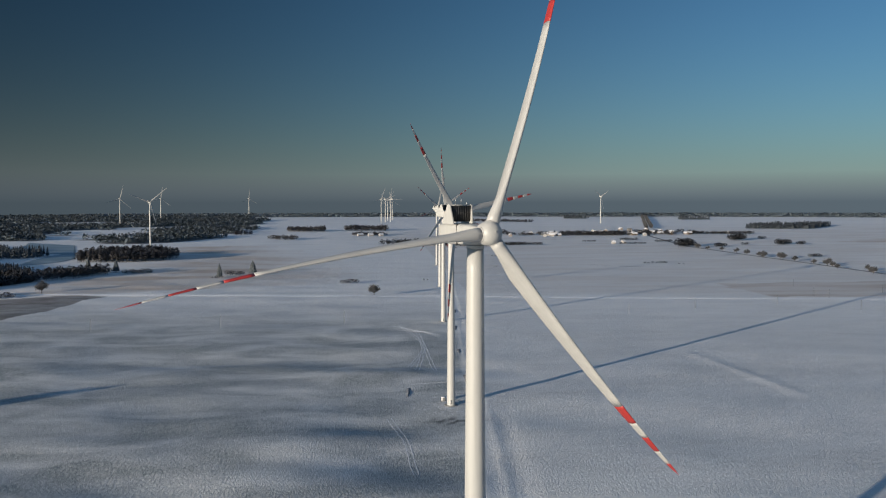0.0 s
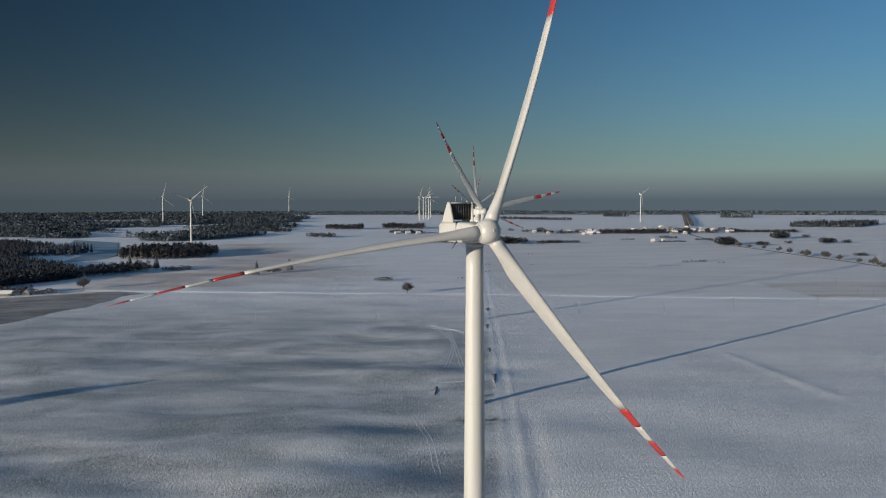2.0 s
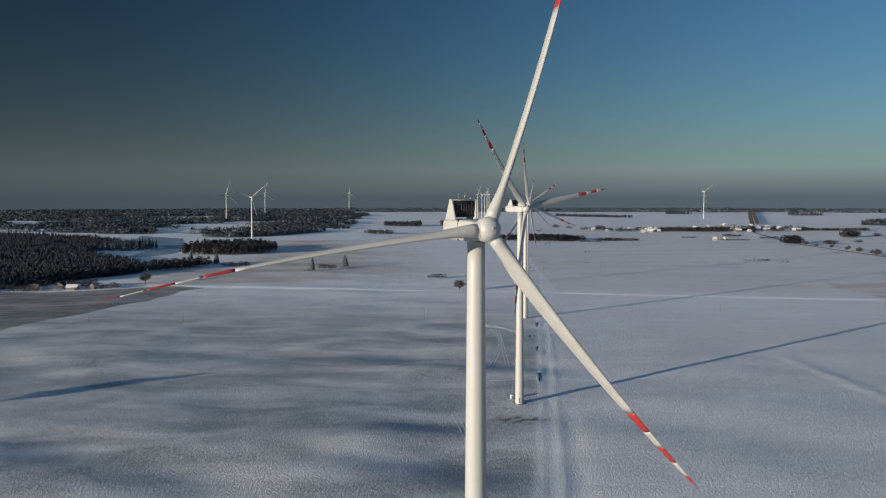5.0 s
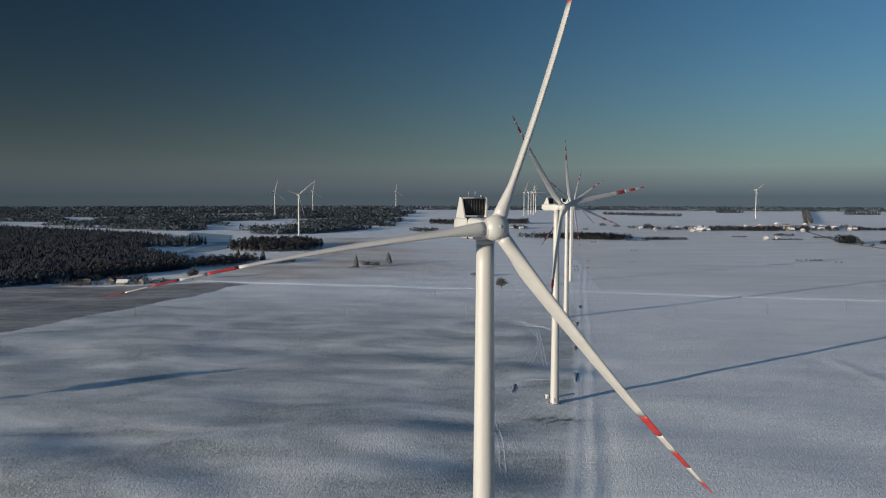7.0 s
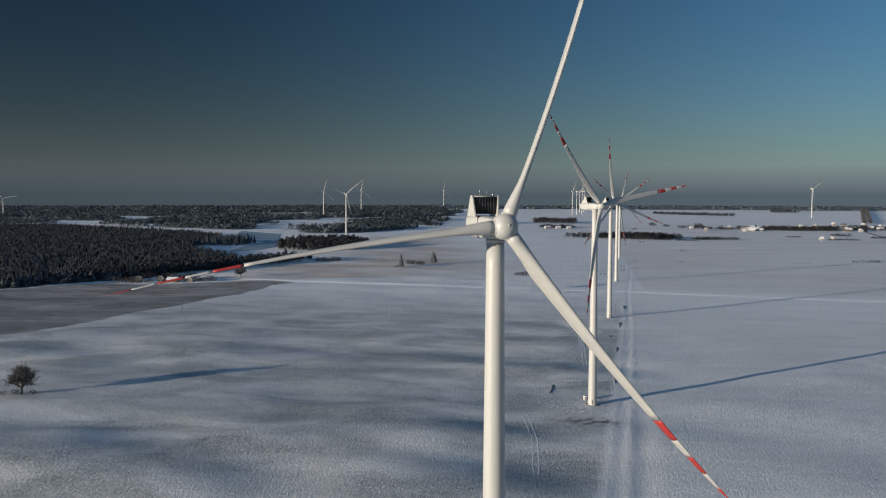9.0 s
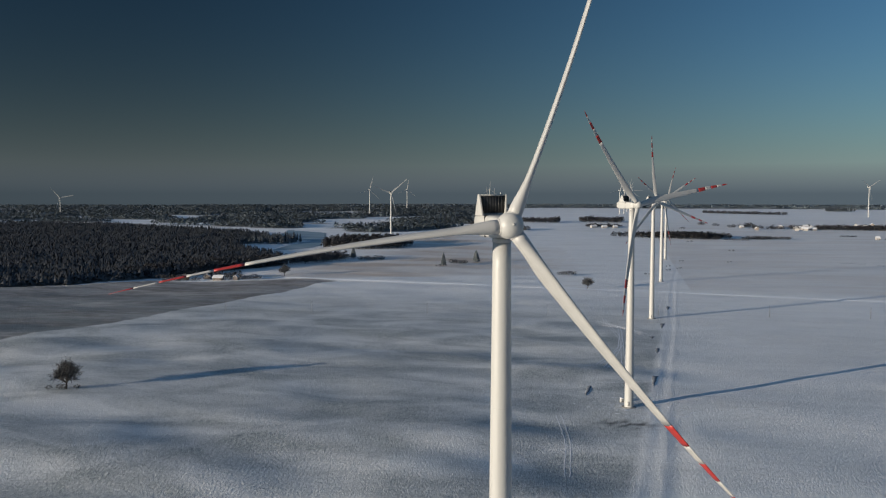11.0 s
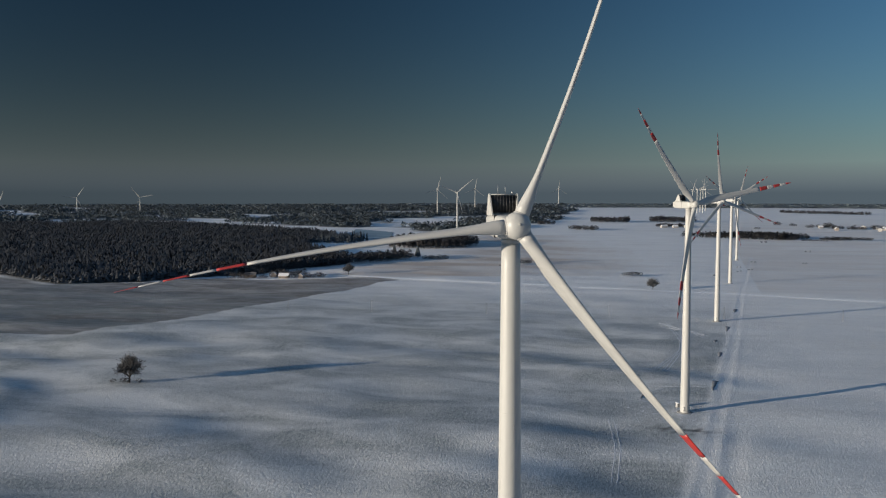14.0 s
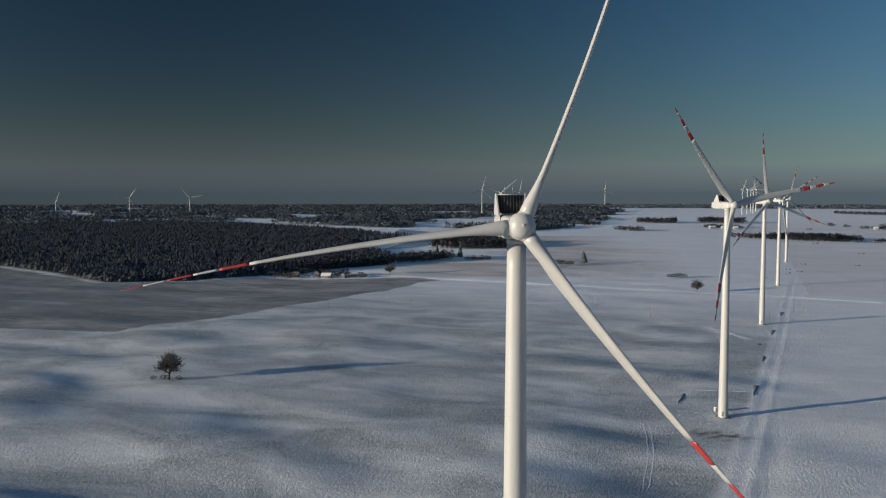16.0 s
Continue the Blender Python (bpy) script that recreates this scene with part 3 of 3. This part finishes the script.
wood("spruce_copse", "broad dark spruce wood on open snow", scatter(rng, [(1225, 2640), (1330, 2600), (1425, 2570), (1480, 2640), (1620, 2800), (1590, 2860), (1450, 2770), (1300, 2760)], 10, 19, 9), 16, True, CONIFER)
wood("spruce_copse", "long dark spruce strip on far snow", scatter(rng, [(1370, 3620), (1490, 3575), (1500, 3640), (1380, 3690)], 11, 18, 10), 14, True, CONIFER)
wood("spruce_copse", "long dark spruce strip on far snow", scatter(rng, [(890, 3895), (1000, 3850), (1010, 3910), (900, 3960)], 11, 20, 10), 14, True, CONIFER)


def rim(x, y):
    d, az = math.hypot(x, y), math.degrees(math.atan2(x, y))
    return 4330 + 90 * noise.noise((az / 6, 1, 1)) < d < 4660 and az > -20


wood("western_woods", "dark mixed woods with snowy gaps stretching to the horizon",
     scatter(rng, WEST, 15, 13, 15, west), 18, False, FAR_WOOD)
wood("horizon_woods", "haze tinted woods along the horizon",
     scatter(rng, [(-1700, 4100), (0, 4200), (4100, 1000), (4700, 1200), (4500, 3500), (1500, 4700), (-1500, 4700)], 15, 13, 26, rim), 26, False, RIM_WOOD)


# single trees, built as branching limbs
def limb(bm, a, b, r, n):
    q = (b - a).to_track_quat("Z", "Y")
    ends = [[bm.verts.new(p + q @ Vector((rr * math.cos(2 * math.pi * i / n), rr * math.sin(2 * math.pi * i / n), 0))) for i in range(n)] for p, rr in ((a, r), (b, r * 0.6))]
    for i in range(n):
        bm.faces.new((ends[0][i], ends[0][(i + 1) % n], ends[1][(i + 1) % n], ends[1][i]))


def grow(bm, twigs, rg, a, way, length, r, depth):
    b = a + way * length
    limb(bm, a, b, r, 4)
    if depth == 0:
        for _ in range(18):
            p = a + (b - a) * rg.uniform(0.3, 1.0)
            c = p + (way * 0.5 + Vector((rg.gauss(0, 0.7), rg.gauss(0, 0.7), rg.gauss(0.1, 0.6)))) * length * 0.75
            side = Vector((rg.gauss(0, 1), rg.gauss(0, 1), rg.gauss(0, 1))).normalized() * 0.15
            twigs.faces.new([twigs.verts.new(v) for v in (p, c + side, c - side)])
        return
    for k in range(4):
        out = Vector((rg.gauss(0, 0.5), rg.gauss(0, 0.5), rg.gauss(0.1, 0.3)))
        grow(bm, twigs, rg, a + way * length * (0.4 + 0.2 * k), (way + out).normalized(), length * rg.uniform(0.55, 0.75), r * 0.55, depth - 1)


def make_bare_tree(seed, height, m, label, group="", dark=False):
    rg = random.Random(seed)
    t = empty("leafless_tree", m, label, "tree", group)
    bm, tw = bmesh.new(), bmesh.new()
    fork = Vector((0.03 * height, 0, 0.26 * height))
    limb(bm, Vector((0, 0, -0.4)), fork, height * 0.036, 8)
    for k in range(10):
        a, lean = 2.4 * k + rg.uniform(-0.2, 0.2), (0.1, 1.0, 1.4, 0.9, 1.3, 1.1, 0.6, 1.4, 0.5, 0.8)[k]
        way = Vector((math.cos(a) * lean, math.sin(a) * lean, 1.0)).normalized()
        grow(bm, tw, rg, fork - Vector((0, 0, 0.03 * height * (k % 3))), way, height * (0.38 - 0.05 * lean), height * 0.02, 2)
    part("trunk", bm, BARK, t)
    part("crown", tw, BRUSH if dark else TWIGS, t, "bare dark twigs" if dark else "frosted bare twigs", smooth=False)
    return t


def make_spruce(m, height, width, label):
    t = empty("spruce_tree", m, label, "tree")
    part("trunk", rod(bmesh.new(), (0, 0, -0.3), (0, 0, height * 0.9), 0.02 * height, 8, 0.05), BARK, t)
    rg = np.random.default_rng(int(height * 10))
    crown = new("crown", tris_mesh("crown", crown_tris(rg, np.array([(0, 0, 0.4, height, width)]), 420, True), CONIFER))
    crown.parent = t
    return t


def make_bush(x, y, length, height, turn, label, material=None, group=""):
    """A low thicket: several crowns grown together over a few stems."""
    t = empty("bush", pose(x, y, ground_z(x, y)), label, "bush", group)
    rg = np.random.default_rng(int(abs(x) * 7 + abs(y)))
    rows = []
    for k in np.linspace(-0.5, 0.5, max(2, int(length / 3))):
        px_, py_ = k * length * math.cos(radians(turn)) + rg.normal(0, 0.6), k * length * math.sin(radians(turn)) + rg.normal(0, 0.6)
        rows.append((px_, py_, ground_z(x + px_, y + py_) - ground_z(x, y), height * (0.7 + 0.5 * rg.random()), height * 1.4))
    rows = np.array(rows)
    for name, pts in (("crown", crown_tris(rg, rows, 170, False)), ("trunk", trunk_tris(rows, 0.8))):
        me = tris_mesh(name, pts, material or BRUSH)
        if name == "crown":
            soften(me, pts, rows, 170)
        new(name, me).parent = t
    return t


def stand(x, y, turn=0.0, dz=0.0):
    return pose(x, y, ground_z(x, y) + dz, 0, 0, turn)


make_bare_tree(3, 14.5, stand(-243, 363), "lone leafless tree with round crown on open snow", dark=True)
make_bush(-243.5, 361, 14, 2.6, 10, "low dark brush round the foot of the lone tree")
make_bare_tree(8, 12.0, stand(-6.4, 884), "leafless tree beside the snowy farm track")
FARM_TREE = make_bare_tree(5, 14.0, stand(-388, 958), "leafless tree beside the ploughed field")
make_bush(-38, 1030, 18, 5.5, 10, "dark low thicket alone on open snow")
make_spruce(stand(-220, 1128), 20, 8, "slender dark spruce on a snowy knoll")
make_spruce(stand(-186, 1199), 19, 11, "broad dark spruce on open snow")
make_bush(-222, 1120, 14, 3.0, 10, "low brush at the foot of a spruce")
make_bush(-205, 1160, 20, 6.5, 10, "brown thicket between two spruces", TWIGS)
make_spruce(stand(-439, 1252), 23, 9, "tall dark spruce in a field hedge")
make_spruce(stand(-396, 1246), 20, 10, "dark spruce in a field hedge")
for x, y, ln, h in ((-416, 1240, 26, 7), (-460, 1235, 30, 8), (-355, 1215, 34, 7), (-425, 1190, 24, 5)):
    make_bush(x, y, ln, h, 8, "frosted grey thicket along the field edge", TWIGS)
for x, y, ln, h in ((447, 1328, 7, 3.5), (462, 1332, 8, 4), (474, 1326, 10, 4.5), (497, 1304, 7, 3), (357, 1294, 30, 1.2), (400, 1262, 34, 1.4)):
    make_bush(x, y, ln, h, -20, "dark low shrub on open snow")
for x, y, ln, h in ((898, 1983, 34, 17), (671, 1752, 26, 17), (690, 1765, 22, 14), (749, 1737, 24, 9), (965, 1795, 18, 8), (930, 1805, 26, 11), (915, 1795, 12, 12), (798, 1430, 24, 6), (835, 1800, 14, 6), (980, 2020, 14, 8)):
    make_bush(x, y, ln, h, 15, "frosted grove of leafless trees", TWIGS)
for x, y in ((92, 1190), (88, 1130), (104, 1160), (185, 1290), (60, 1060)):
    make_bush(x, y, 6, 2.2, 40, "small dark shrub beside the turbine row")
for x, y, ln, h in ((352, 1880, 50, 6), (300, 1878, 40, 5), (640, 2050, 40, 6), (600, 1890, 60, 4), (520, 1990, 30, 4), (700, 1960, 40, 5)):
    make_bush(x, y, ln, h, -6, "dark hedge strip on the snow", BRUSH)

wood("copse", "long brown copse on far snow", scatter(rng, [(345, 3645), (500, 3505), (640, 3420), (655, 3450), (515, 3550), (360, 3690)], 10, 11, 10), 40, False, MIXED)
for x, y, ln, h in ((320, 2406, 14, 9), (372, 2455, 18, 11), (352, 2412, 22, 9), (250, 2550, 12, 10), (285, 2490, 10, 8), (212, 1864, 34, 6), (262, 1836, 46, 4), (180, 2300, 8, 7), (160, 1760, 8, 4), (214, 1523, 7, 3), (115, 1290, 5, 2.5)):
    make_bush(x, y, ln, h, -8, "grey leafless thicket on far snow", MIXED)

# the country road with its row of trees
tree_kinds = [FARM_TREE] + [make_bare_tree(20 + k, 11 + k, stand(700 + 5 * k, 1500 - 60 * k), "frosted leafless roadside tree", "roadside trees") for k in range(3)]
for k in range(34):
    y = 1790 - 34 * k + random.uniform(-12, 12)
    x = 690 + 32 * (1 - (y - 650) / 1140) + random.choice((-7, 7)) + random.uniform(-2, 2)
    if random.random() < 0.78:
        ob = copy_thing(tree_kinds[k % 4], stand(x, y, random.uniform(0, 360)))
        ob.scale = [random.uniform(0.55, 0.95)] * 3
        tagged(ob, "frosted leafless roadside tree", "tree", "roadside trees")
for k in range(44):
    f = k / 43
    x, y = 923 + 554 * f, 2737 + 1757 * f
    for side in (-9, 9):
        ob = copy_thing(tree_kinds[(k + side) % 4], stand(x + side, y, random.uniform(0, 360)))
        tagged(ob, "leafless avenue tree beside a straight road", "tree", "avenue trees")


def strip(name, points, width, lift, material, label):
    """A flat way that follows the ground."""
    bm = bmesh.new()
    prev = None
    for (xa, ya), (xb, yb) in zip(points, points[1:]):
        n = max(2, int(math.hypot(xb - xa, yb - ya) / 6))
        side = Vector((-(yb - ya), xb - xa)).normalized() * width / 2
        for k in range(n + 1):
            x, y = xa + (xb - xa) * k / n, ya + (yb - ya) * k / n
            row = [bm.verts.new((x + side.x * f, y + side.y * f, ground_z(x + side.x * f, y + side.y * f) + lift)) for f in (1, -1)]
            if prev:
                bm.faces.new((prev[0], prev[1], row[1], row[0]))
            prev = row
    bmesh.ops.recalc_face_normals(bm, faces=bm.faces)
    return tagged(part(name, bm, material), label, name.replace("_", " "), kind="structure")


ASPHALT = worn("salted_asphalt", (0.07, 0.07, 0.072), (0.2, 0.2, 0.21), 0.8, scale=0.05, local=False)
strip("road", [(900, 2680), (760, 2250), (690, 1800), (700, 1500), (714, 1278), (717, 1100), (722, 650)], 7, 0.25, ASPHALT, "dark cleared country road between snowy fields")
strip("road", [(905, 2700), (1477, 4494)], 9, 0.4, ASPHALT, "straight dark road between avenue trees")

# ---- houses ----
WALLS = [worn("pale_render", (0.42, 0.40, 0.37), (0.32, 0.3, 0.28), 0.85, scale=0.6), worn("grey_brick", (0.3, 0.26, 0.23), (0.22, 0.19, 0.17), 0.9, scale=0.6),
         worn("brown_boards", (0.16, 0.12, 0.09), (0.1, 0.08, 0.06), 0.9, scale=0.6)]
ROOF = worn("snowy_roof", (0.8, 0.81, 0.83), (0.62, 0.62, 0.64), 0.8, scale=0.4)
ROOF_DARK = worn("dark_roof_sheet", (0.10, 0.09, 0.085), (0.2, 0.19, 0.19), 0.7, scale=0.4)
GLASS = Shader("window_glass", 0.08).done((0.03, 0.035, 0.04))


def make_house(x, y, turn, w, d, h, wall, roof, label):
    t = empty("house", stand(x, y, turn, -0.2), label, "house", "houses of the village")
    part("wall", box(bmesh.new(), (w, d, h), (0, 0, h / 2)), wall, t, smooth=False)
    bm = bmesh.new()
    rise_, o = d * 0.42, 0.45
    for s_ in (-1, 1):
        prof = [(s_ * (d / 2 + o), h - o * 0.6), (0, h + rise_), (0, h + rise_ + 0.25), (s_ * (d / 2 + o), h - o * 0.6 + 0.25)]
        loft(bm, [[(-w / 2 - o, a, b) for a, b in prof], [(w / 2 + o, a, b) for a, b in prof]])
    bmesh.ops.recalc_face_normals(bm, faces=bm.faces)
    part("roof", bm, roof, t, smooth=False)
    bm = bmesh.new()
    for s_ in (-1, 1):
        loft(bm, [[(s_ * (w / 2 - 0.12), -d / 2, h - 0.02), (s_ * (w / 2 - 0.12), d / 2, h - 0.02), (s_ * (w / 2 - 0.12), 0, h + rise_ - 0.05)],
                  [(s_ * (w / 2), -d / 2, h - 0.02), (s_ * (w / 2), d / 2, h - 0.02), (s_ * (w / 2), 0, h + rise_ - 0.05)]])
    bmesh.ops.recalc_face_normals(bm, faces=bm.faces)
    part("gable", bm, wall, t, smooth=False)
    part("chimney", box(bmesh.new(), (0.7, 0.7, 2.0), (w * 0.2, 0.4, h + rise_ + 0.2), 0.05), WALLS[1], t, smooth=False)
    for k in range(max(2, int(w / 4))):
        part("window", box(bmesh.new(), (1.1, 0.1, 1.3), (-w / 2 + 2 + 3.6 * k, -d / 2 - 0.02, h * 0.5), 0.03), GLASS, t, "dark window pane", smooth=False)
    part("door", box(bmesh.new(), (1.0, 0.1, 2.1), (w / 2 - 1.2, -d / 2 - 0.02, 1.25), 0.03), WALLS[2], t, "brown door", smooth=False)
    return t


HOUSE_WORDS = ("pale rendered house with snow covered gable roof", "grey brick house with snow covered gable roof", "brown boarded barn with snow covered roof")
for x, y, turn, w, d in ((-500, 908, 20, 14, 7), (-472, 918, 110, 9, 7), (-449, 902, 10, 12, 7), (-427, 905, 100, 9, 6), (-540, 928, 15, 16, 8)):
    make_house(x, y, turn, w, d, 3.6, WALLS[2 if w > 13 else 1], ROOF if w in (9, 12) else ROOF_DARK, "farmhouse with a wintry gable roof beside the forest")
for x, y, ln, h in ((-485, 893, 30, 4), (-410, 905, 24, 6), (-455, 925, 40, 8), (-520, 940, 40, 9), (-505, 890, 20, 3), (-462, 908, 16, 5), (-515, 902, 26, 6), (-436, 898, 14, 4)):
    make_bush(x, y, ln, h, 10, "dark garden trees round the farm", MIXED)
rv = random.Random(4)
for k in range(46):
    x = rv.uniform(340, 960)
    y = 2290 + 0.02 * (x - 340) + rv.uniform(-35, 130) + (220 if rv.random() < 0.12 else 0)
    kind = rv.choice((0, 0, 1, 2))
    make_house(x, y, rv.choice((0, 90)) + rv.uniform(-14, 14), rv.uniform(10, 18), rv.uniform(8, 10), rv.uniform(3.2, 5.5), WALLS[kind], ROOF if rv.random() < 0.8 else ROOF_DARK, HOUSE_WORDS[kind])
for x, y, w in ((-60, 2352, 18), (-30, 2345, 14), (0, 2350, 12), (556, 1900, 8), (585, 1915, 9), (1030, 2330, 12), (345, 2400, 10)):
    make_house(x, y, rv.uniform(0, 40), w, 9, 4.2, WALLS[0], ROOF, HOUSE_WORDS[0])
wood("village_trees", "leafless garden trees among the village houses", scatter(rng, [(345, 2330), (520, 2290), (700, 2270), (930, 2310), (960, 2430), (760, 2470), (520, 2420), (350, 2370)], 13, 9, 9, lambda x, y: noise.noise((x / 45, y / 40, 3)) > -0.05), 60, False, MIXED)
wood("village_wood", "long brown thicket beside the village", scatter(rng, [(520, 2300), (700, 2275), (700, 2330), (520, 2340)], 8, 11, 9), 60, False, MIXED)
wood("village_wood", "dark straight hedge beside the village", scatter(rng, [(920, 2330), (1090, 2290), (1095, 2320), (925, 2365)], 8, 8, 9), 70, False, BRUSH)

# ---- power poles ----
WOOD_POLE = worn("weathered_pole", (0.12, 0.10, 0.085), (0.2, 0.18, 0.16), 0.9, scale=2)


def make_pole(x, y):
    t = empty("power_pole", stand(x, y, -12), "weathered wooden power pole on open snow", "power pole", "power poles")
    part("post", rod(bmesh.new(), (0, 0, -0.5), (0, 0, 9.5), 0.17, 8, 0.11), WOOD_POLE, t)
    part("crossarm", box(bmesh.new(), (0.12, 1.9, 0.14), (0, 0, 9.0), 0.02), WOOD_POLE, t, smooth=False)
    for k in (-0.8, 0.0, 0.8):
        part("insulator", lathe([(0.05, 9.07), (0.09, 9.15), (0.05, 9.3)], 8), STEEL, t, at=pose(0, k, 0))


for x, y in ((-300, 639), (-225, 648), (-128, 664), (-29, 680), (60, 692), (148, 705), (226, 715), (300, 745), (394, 772), (449, 720), (475, 820), (499, 941), (467, 836), (560, 860)):
    make_pole(x, y)

# ---- round the second turbine ----
SNOW = worn("packed_snow", (0.78, 0.79, 0.82), (0.66, 0.67, 0.7), 0.75, scale=0.4, bump=0.5, local=False)
# dark blue-grey with the shade of the banks put into the colour
BANK_SHADE = worn("bank_shade_tone", (0.16, 0.165, 0.18), (0.28, 0.29, 0.31), 0.95, scale=0.5, bump=0.6, local=False)


def make_shade_strip(x, y, length, turn):
    """A low strip beside the track, coloured dark to stand in for a shaded bank."""
    bm = bmesh.new()
    rg = random.Random(int(x * 3 + y))
    rings = []
    for k in range(13):
        f = k / 12
        w, h = (0.3 + 2.0 * f) * rg.uniform(0.8, 1.15), 0.3 * math.sin(math.pi * min(1, f + 0.04)) * rg.uniform(0.7, 1.2)
        xx, yy = rg.uniform(-0.2, 0.2), (f - 0.5) * length
        rings.append([(xx - w, yy, -0.4), (xx - w * 0.7, yy, h * 0.5), (xx, yy, h), (xx + w * 0.6, yy, h * 0.7), (xx + w, yy, -0.4)])
    loft(bm, rings)
    bmesh.ops.recalc_face_normals(bm, faces=bm.faces)
    return tagged(part("shade_strip", bm, BANK_SHADE, at=stand(x, y, turn)), "low dark strip standing in for shade beside the track", "earth heap", "earth strips along the service track")


for x, y, ln, turn in ((16.5, 422, 26, -4), (49.5, 446, 22, -4), (54, 535, 24, -4), (61, 640, 28, -4), (52, 585, 10, -4), (70, 745, 28, -4)):
    make_shade_strip(x, y, ln, turn)


def make_kiosk(x, y):
    t = empty("transformer_kiosk", stand(x, y, 10), "small white transformer kiosk beside the tower foot", "kiosk")
    part("body", box(bmesh.new(), (2.2, 1.6, 1.9), (0, 0, 0.9), 0.08), PAINT, t)
    part("roof", box(bmesh.new(), (2.5, 1.9, 0.18), (0, 0, 1.94), 0.05), SNOW, t, "snow covered flat roof")
    part("door", box(bmesh.new(), (0.9, 0.06, 1.5), (-0.4, -0.82, 0.9), 0.02), SEAM, t)
    part("base", box(bmesh.new(), (2.4, 1.8, 0.4), (0, 0, -0.1), 0.04), CONCRETE, t)


make_kiosk(33.2, 399.5)


def make_ruts(name, lines, width, height, label):
    """Low ridges of pressed snow along wheel tracks."""
    bm = bmesh.new()
    rg = random.Random(len(lines))
    for pts in lines:
        prev = None
        for (xa, ya), (xb, yb) in zip(pts, pts[1:]):
            n = max(3, int(math.hypot(xb - xa, yb - ya) / 3))
            side = Vector((-(yb - ya), xb - xa)).normalized() * width
            for k in range(n):
                x, y = xa + (xb - xa) * k / n + rg.gauss(0, 0.12), ya + (yb - ya) * k / n
                h = height * rg.uniform(0.3, 1.2)
                row = [bm.verts.new((x + side.x * f, y + side.y * f, ground_z(x, y) + dz)) for f, dz in ((-1, -0.12), (-0.3, h), (0.3, h * 0.8), (1, -0.12))]
                if prev:
                    for i in range(3):
                        bm.faces.new((prev[i], prev[i + 1], row[i + 1], row[i]))
                prev = row
    bmesh.ops.recalc_face_normals(bm, faces=bm.faces)
    return tagged(part(name, bm, SNOW, smooth=False), label, "wheel ruts", kind="stuff")


lines = []
for a, b in (((16, 669), (33, 470)), ((10, 660), (46, 590)), ((28, 640), (22, 470)), ((14, 640), (48, 600)), ((30, 600), (17, 483))):
    mid = ((a[0] + b[0]) / 2 + 6, (a[1] + b[1]) / 2)
    for o in (0, 2.0):
        lines.append([(a[0] + o, a[1]), (mid[0] + o, mid[1]), (b[0] + o, b[1])])
lines.append([(17, 435), (33, 438), (49, 442)])
make_ruts("wheel_ruts", lines, 0.42, 0.10, "crossing wheel ruts pressed into the snow")
make_ruts("wheel_ruts", [[(14 + o, 292), (12 + o, 325), (8 + o, 352), (4 + o, 372)] for o in (0, 2.1)], 0.4, 0.05, "pair of faint wheel ruts across the field")
lines = []
rg = random.Random(9)
for k in range(150):
    a, r = rg.uniform(0, 6.283), rg.uniform(6, 24)
    x, y = 40 + 1.3 * r * math.cos(a), 391 + r * math.sin(a) * 0.9
    lines.append([(x, y), (x + rg.uniform(0.3, 1.2), y + rg.uniform(-1, 1)), (x + rg.uniform(0.8, 2.4), y + rg.uniform(-1.6, 1.6))])
for k in range(150):
    x, y = 205 + rg.uniform(0, 70), 0
    y = 520 - 0.75 * (x - 205) + rg.uniform(-6, 22)
    lines.append([(x, y), (x + rg.uniform(0.4, 1.5), y + rg.uniform(-1, 2)), (x + rg.uniform(1, 3), y + rg.uniform(-1, 3))])
make_ruts("churned_snow", lines, 0.42, 0.06, "churned lumpy snow round the tower foot and drifts")

# ---- the far turbines ----
for x, y, hz, ph in ((-944, 3015, 103, 15), (-532, 1917, 101, 50), (-958, 3612, 102, 10), (-714, 4447, 98, 5), (0, 3480, 99, 20), (18, 3552, 99, 70), (30, 3776, 97, 40), (41, 3616, 98, 5), (52, 3850, 97, 90),
                     (895, 3254, 110, 60), (-2613, 2533, 42, 20), (-2334, 2643, 66, 35), (-2104, 2732, 68, 80)):
    make_turbine(x, y, 34.0, 5.0, ph, "distant white wind turbine above the snowy plain", hz, False)
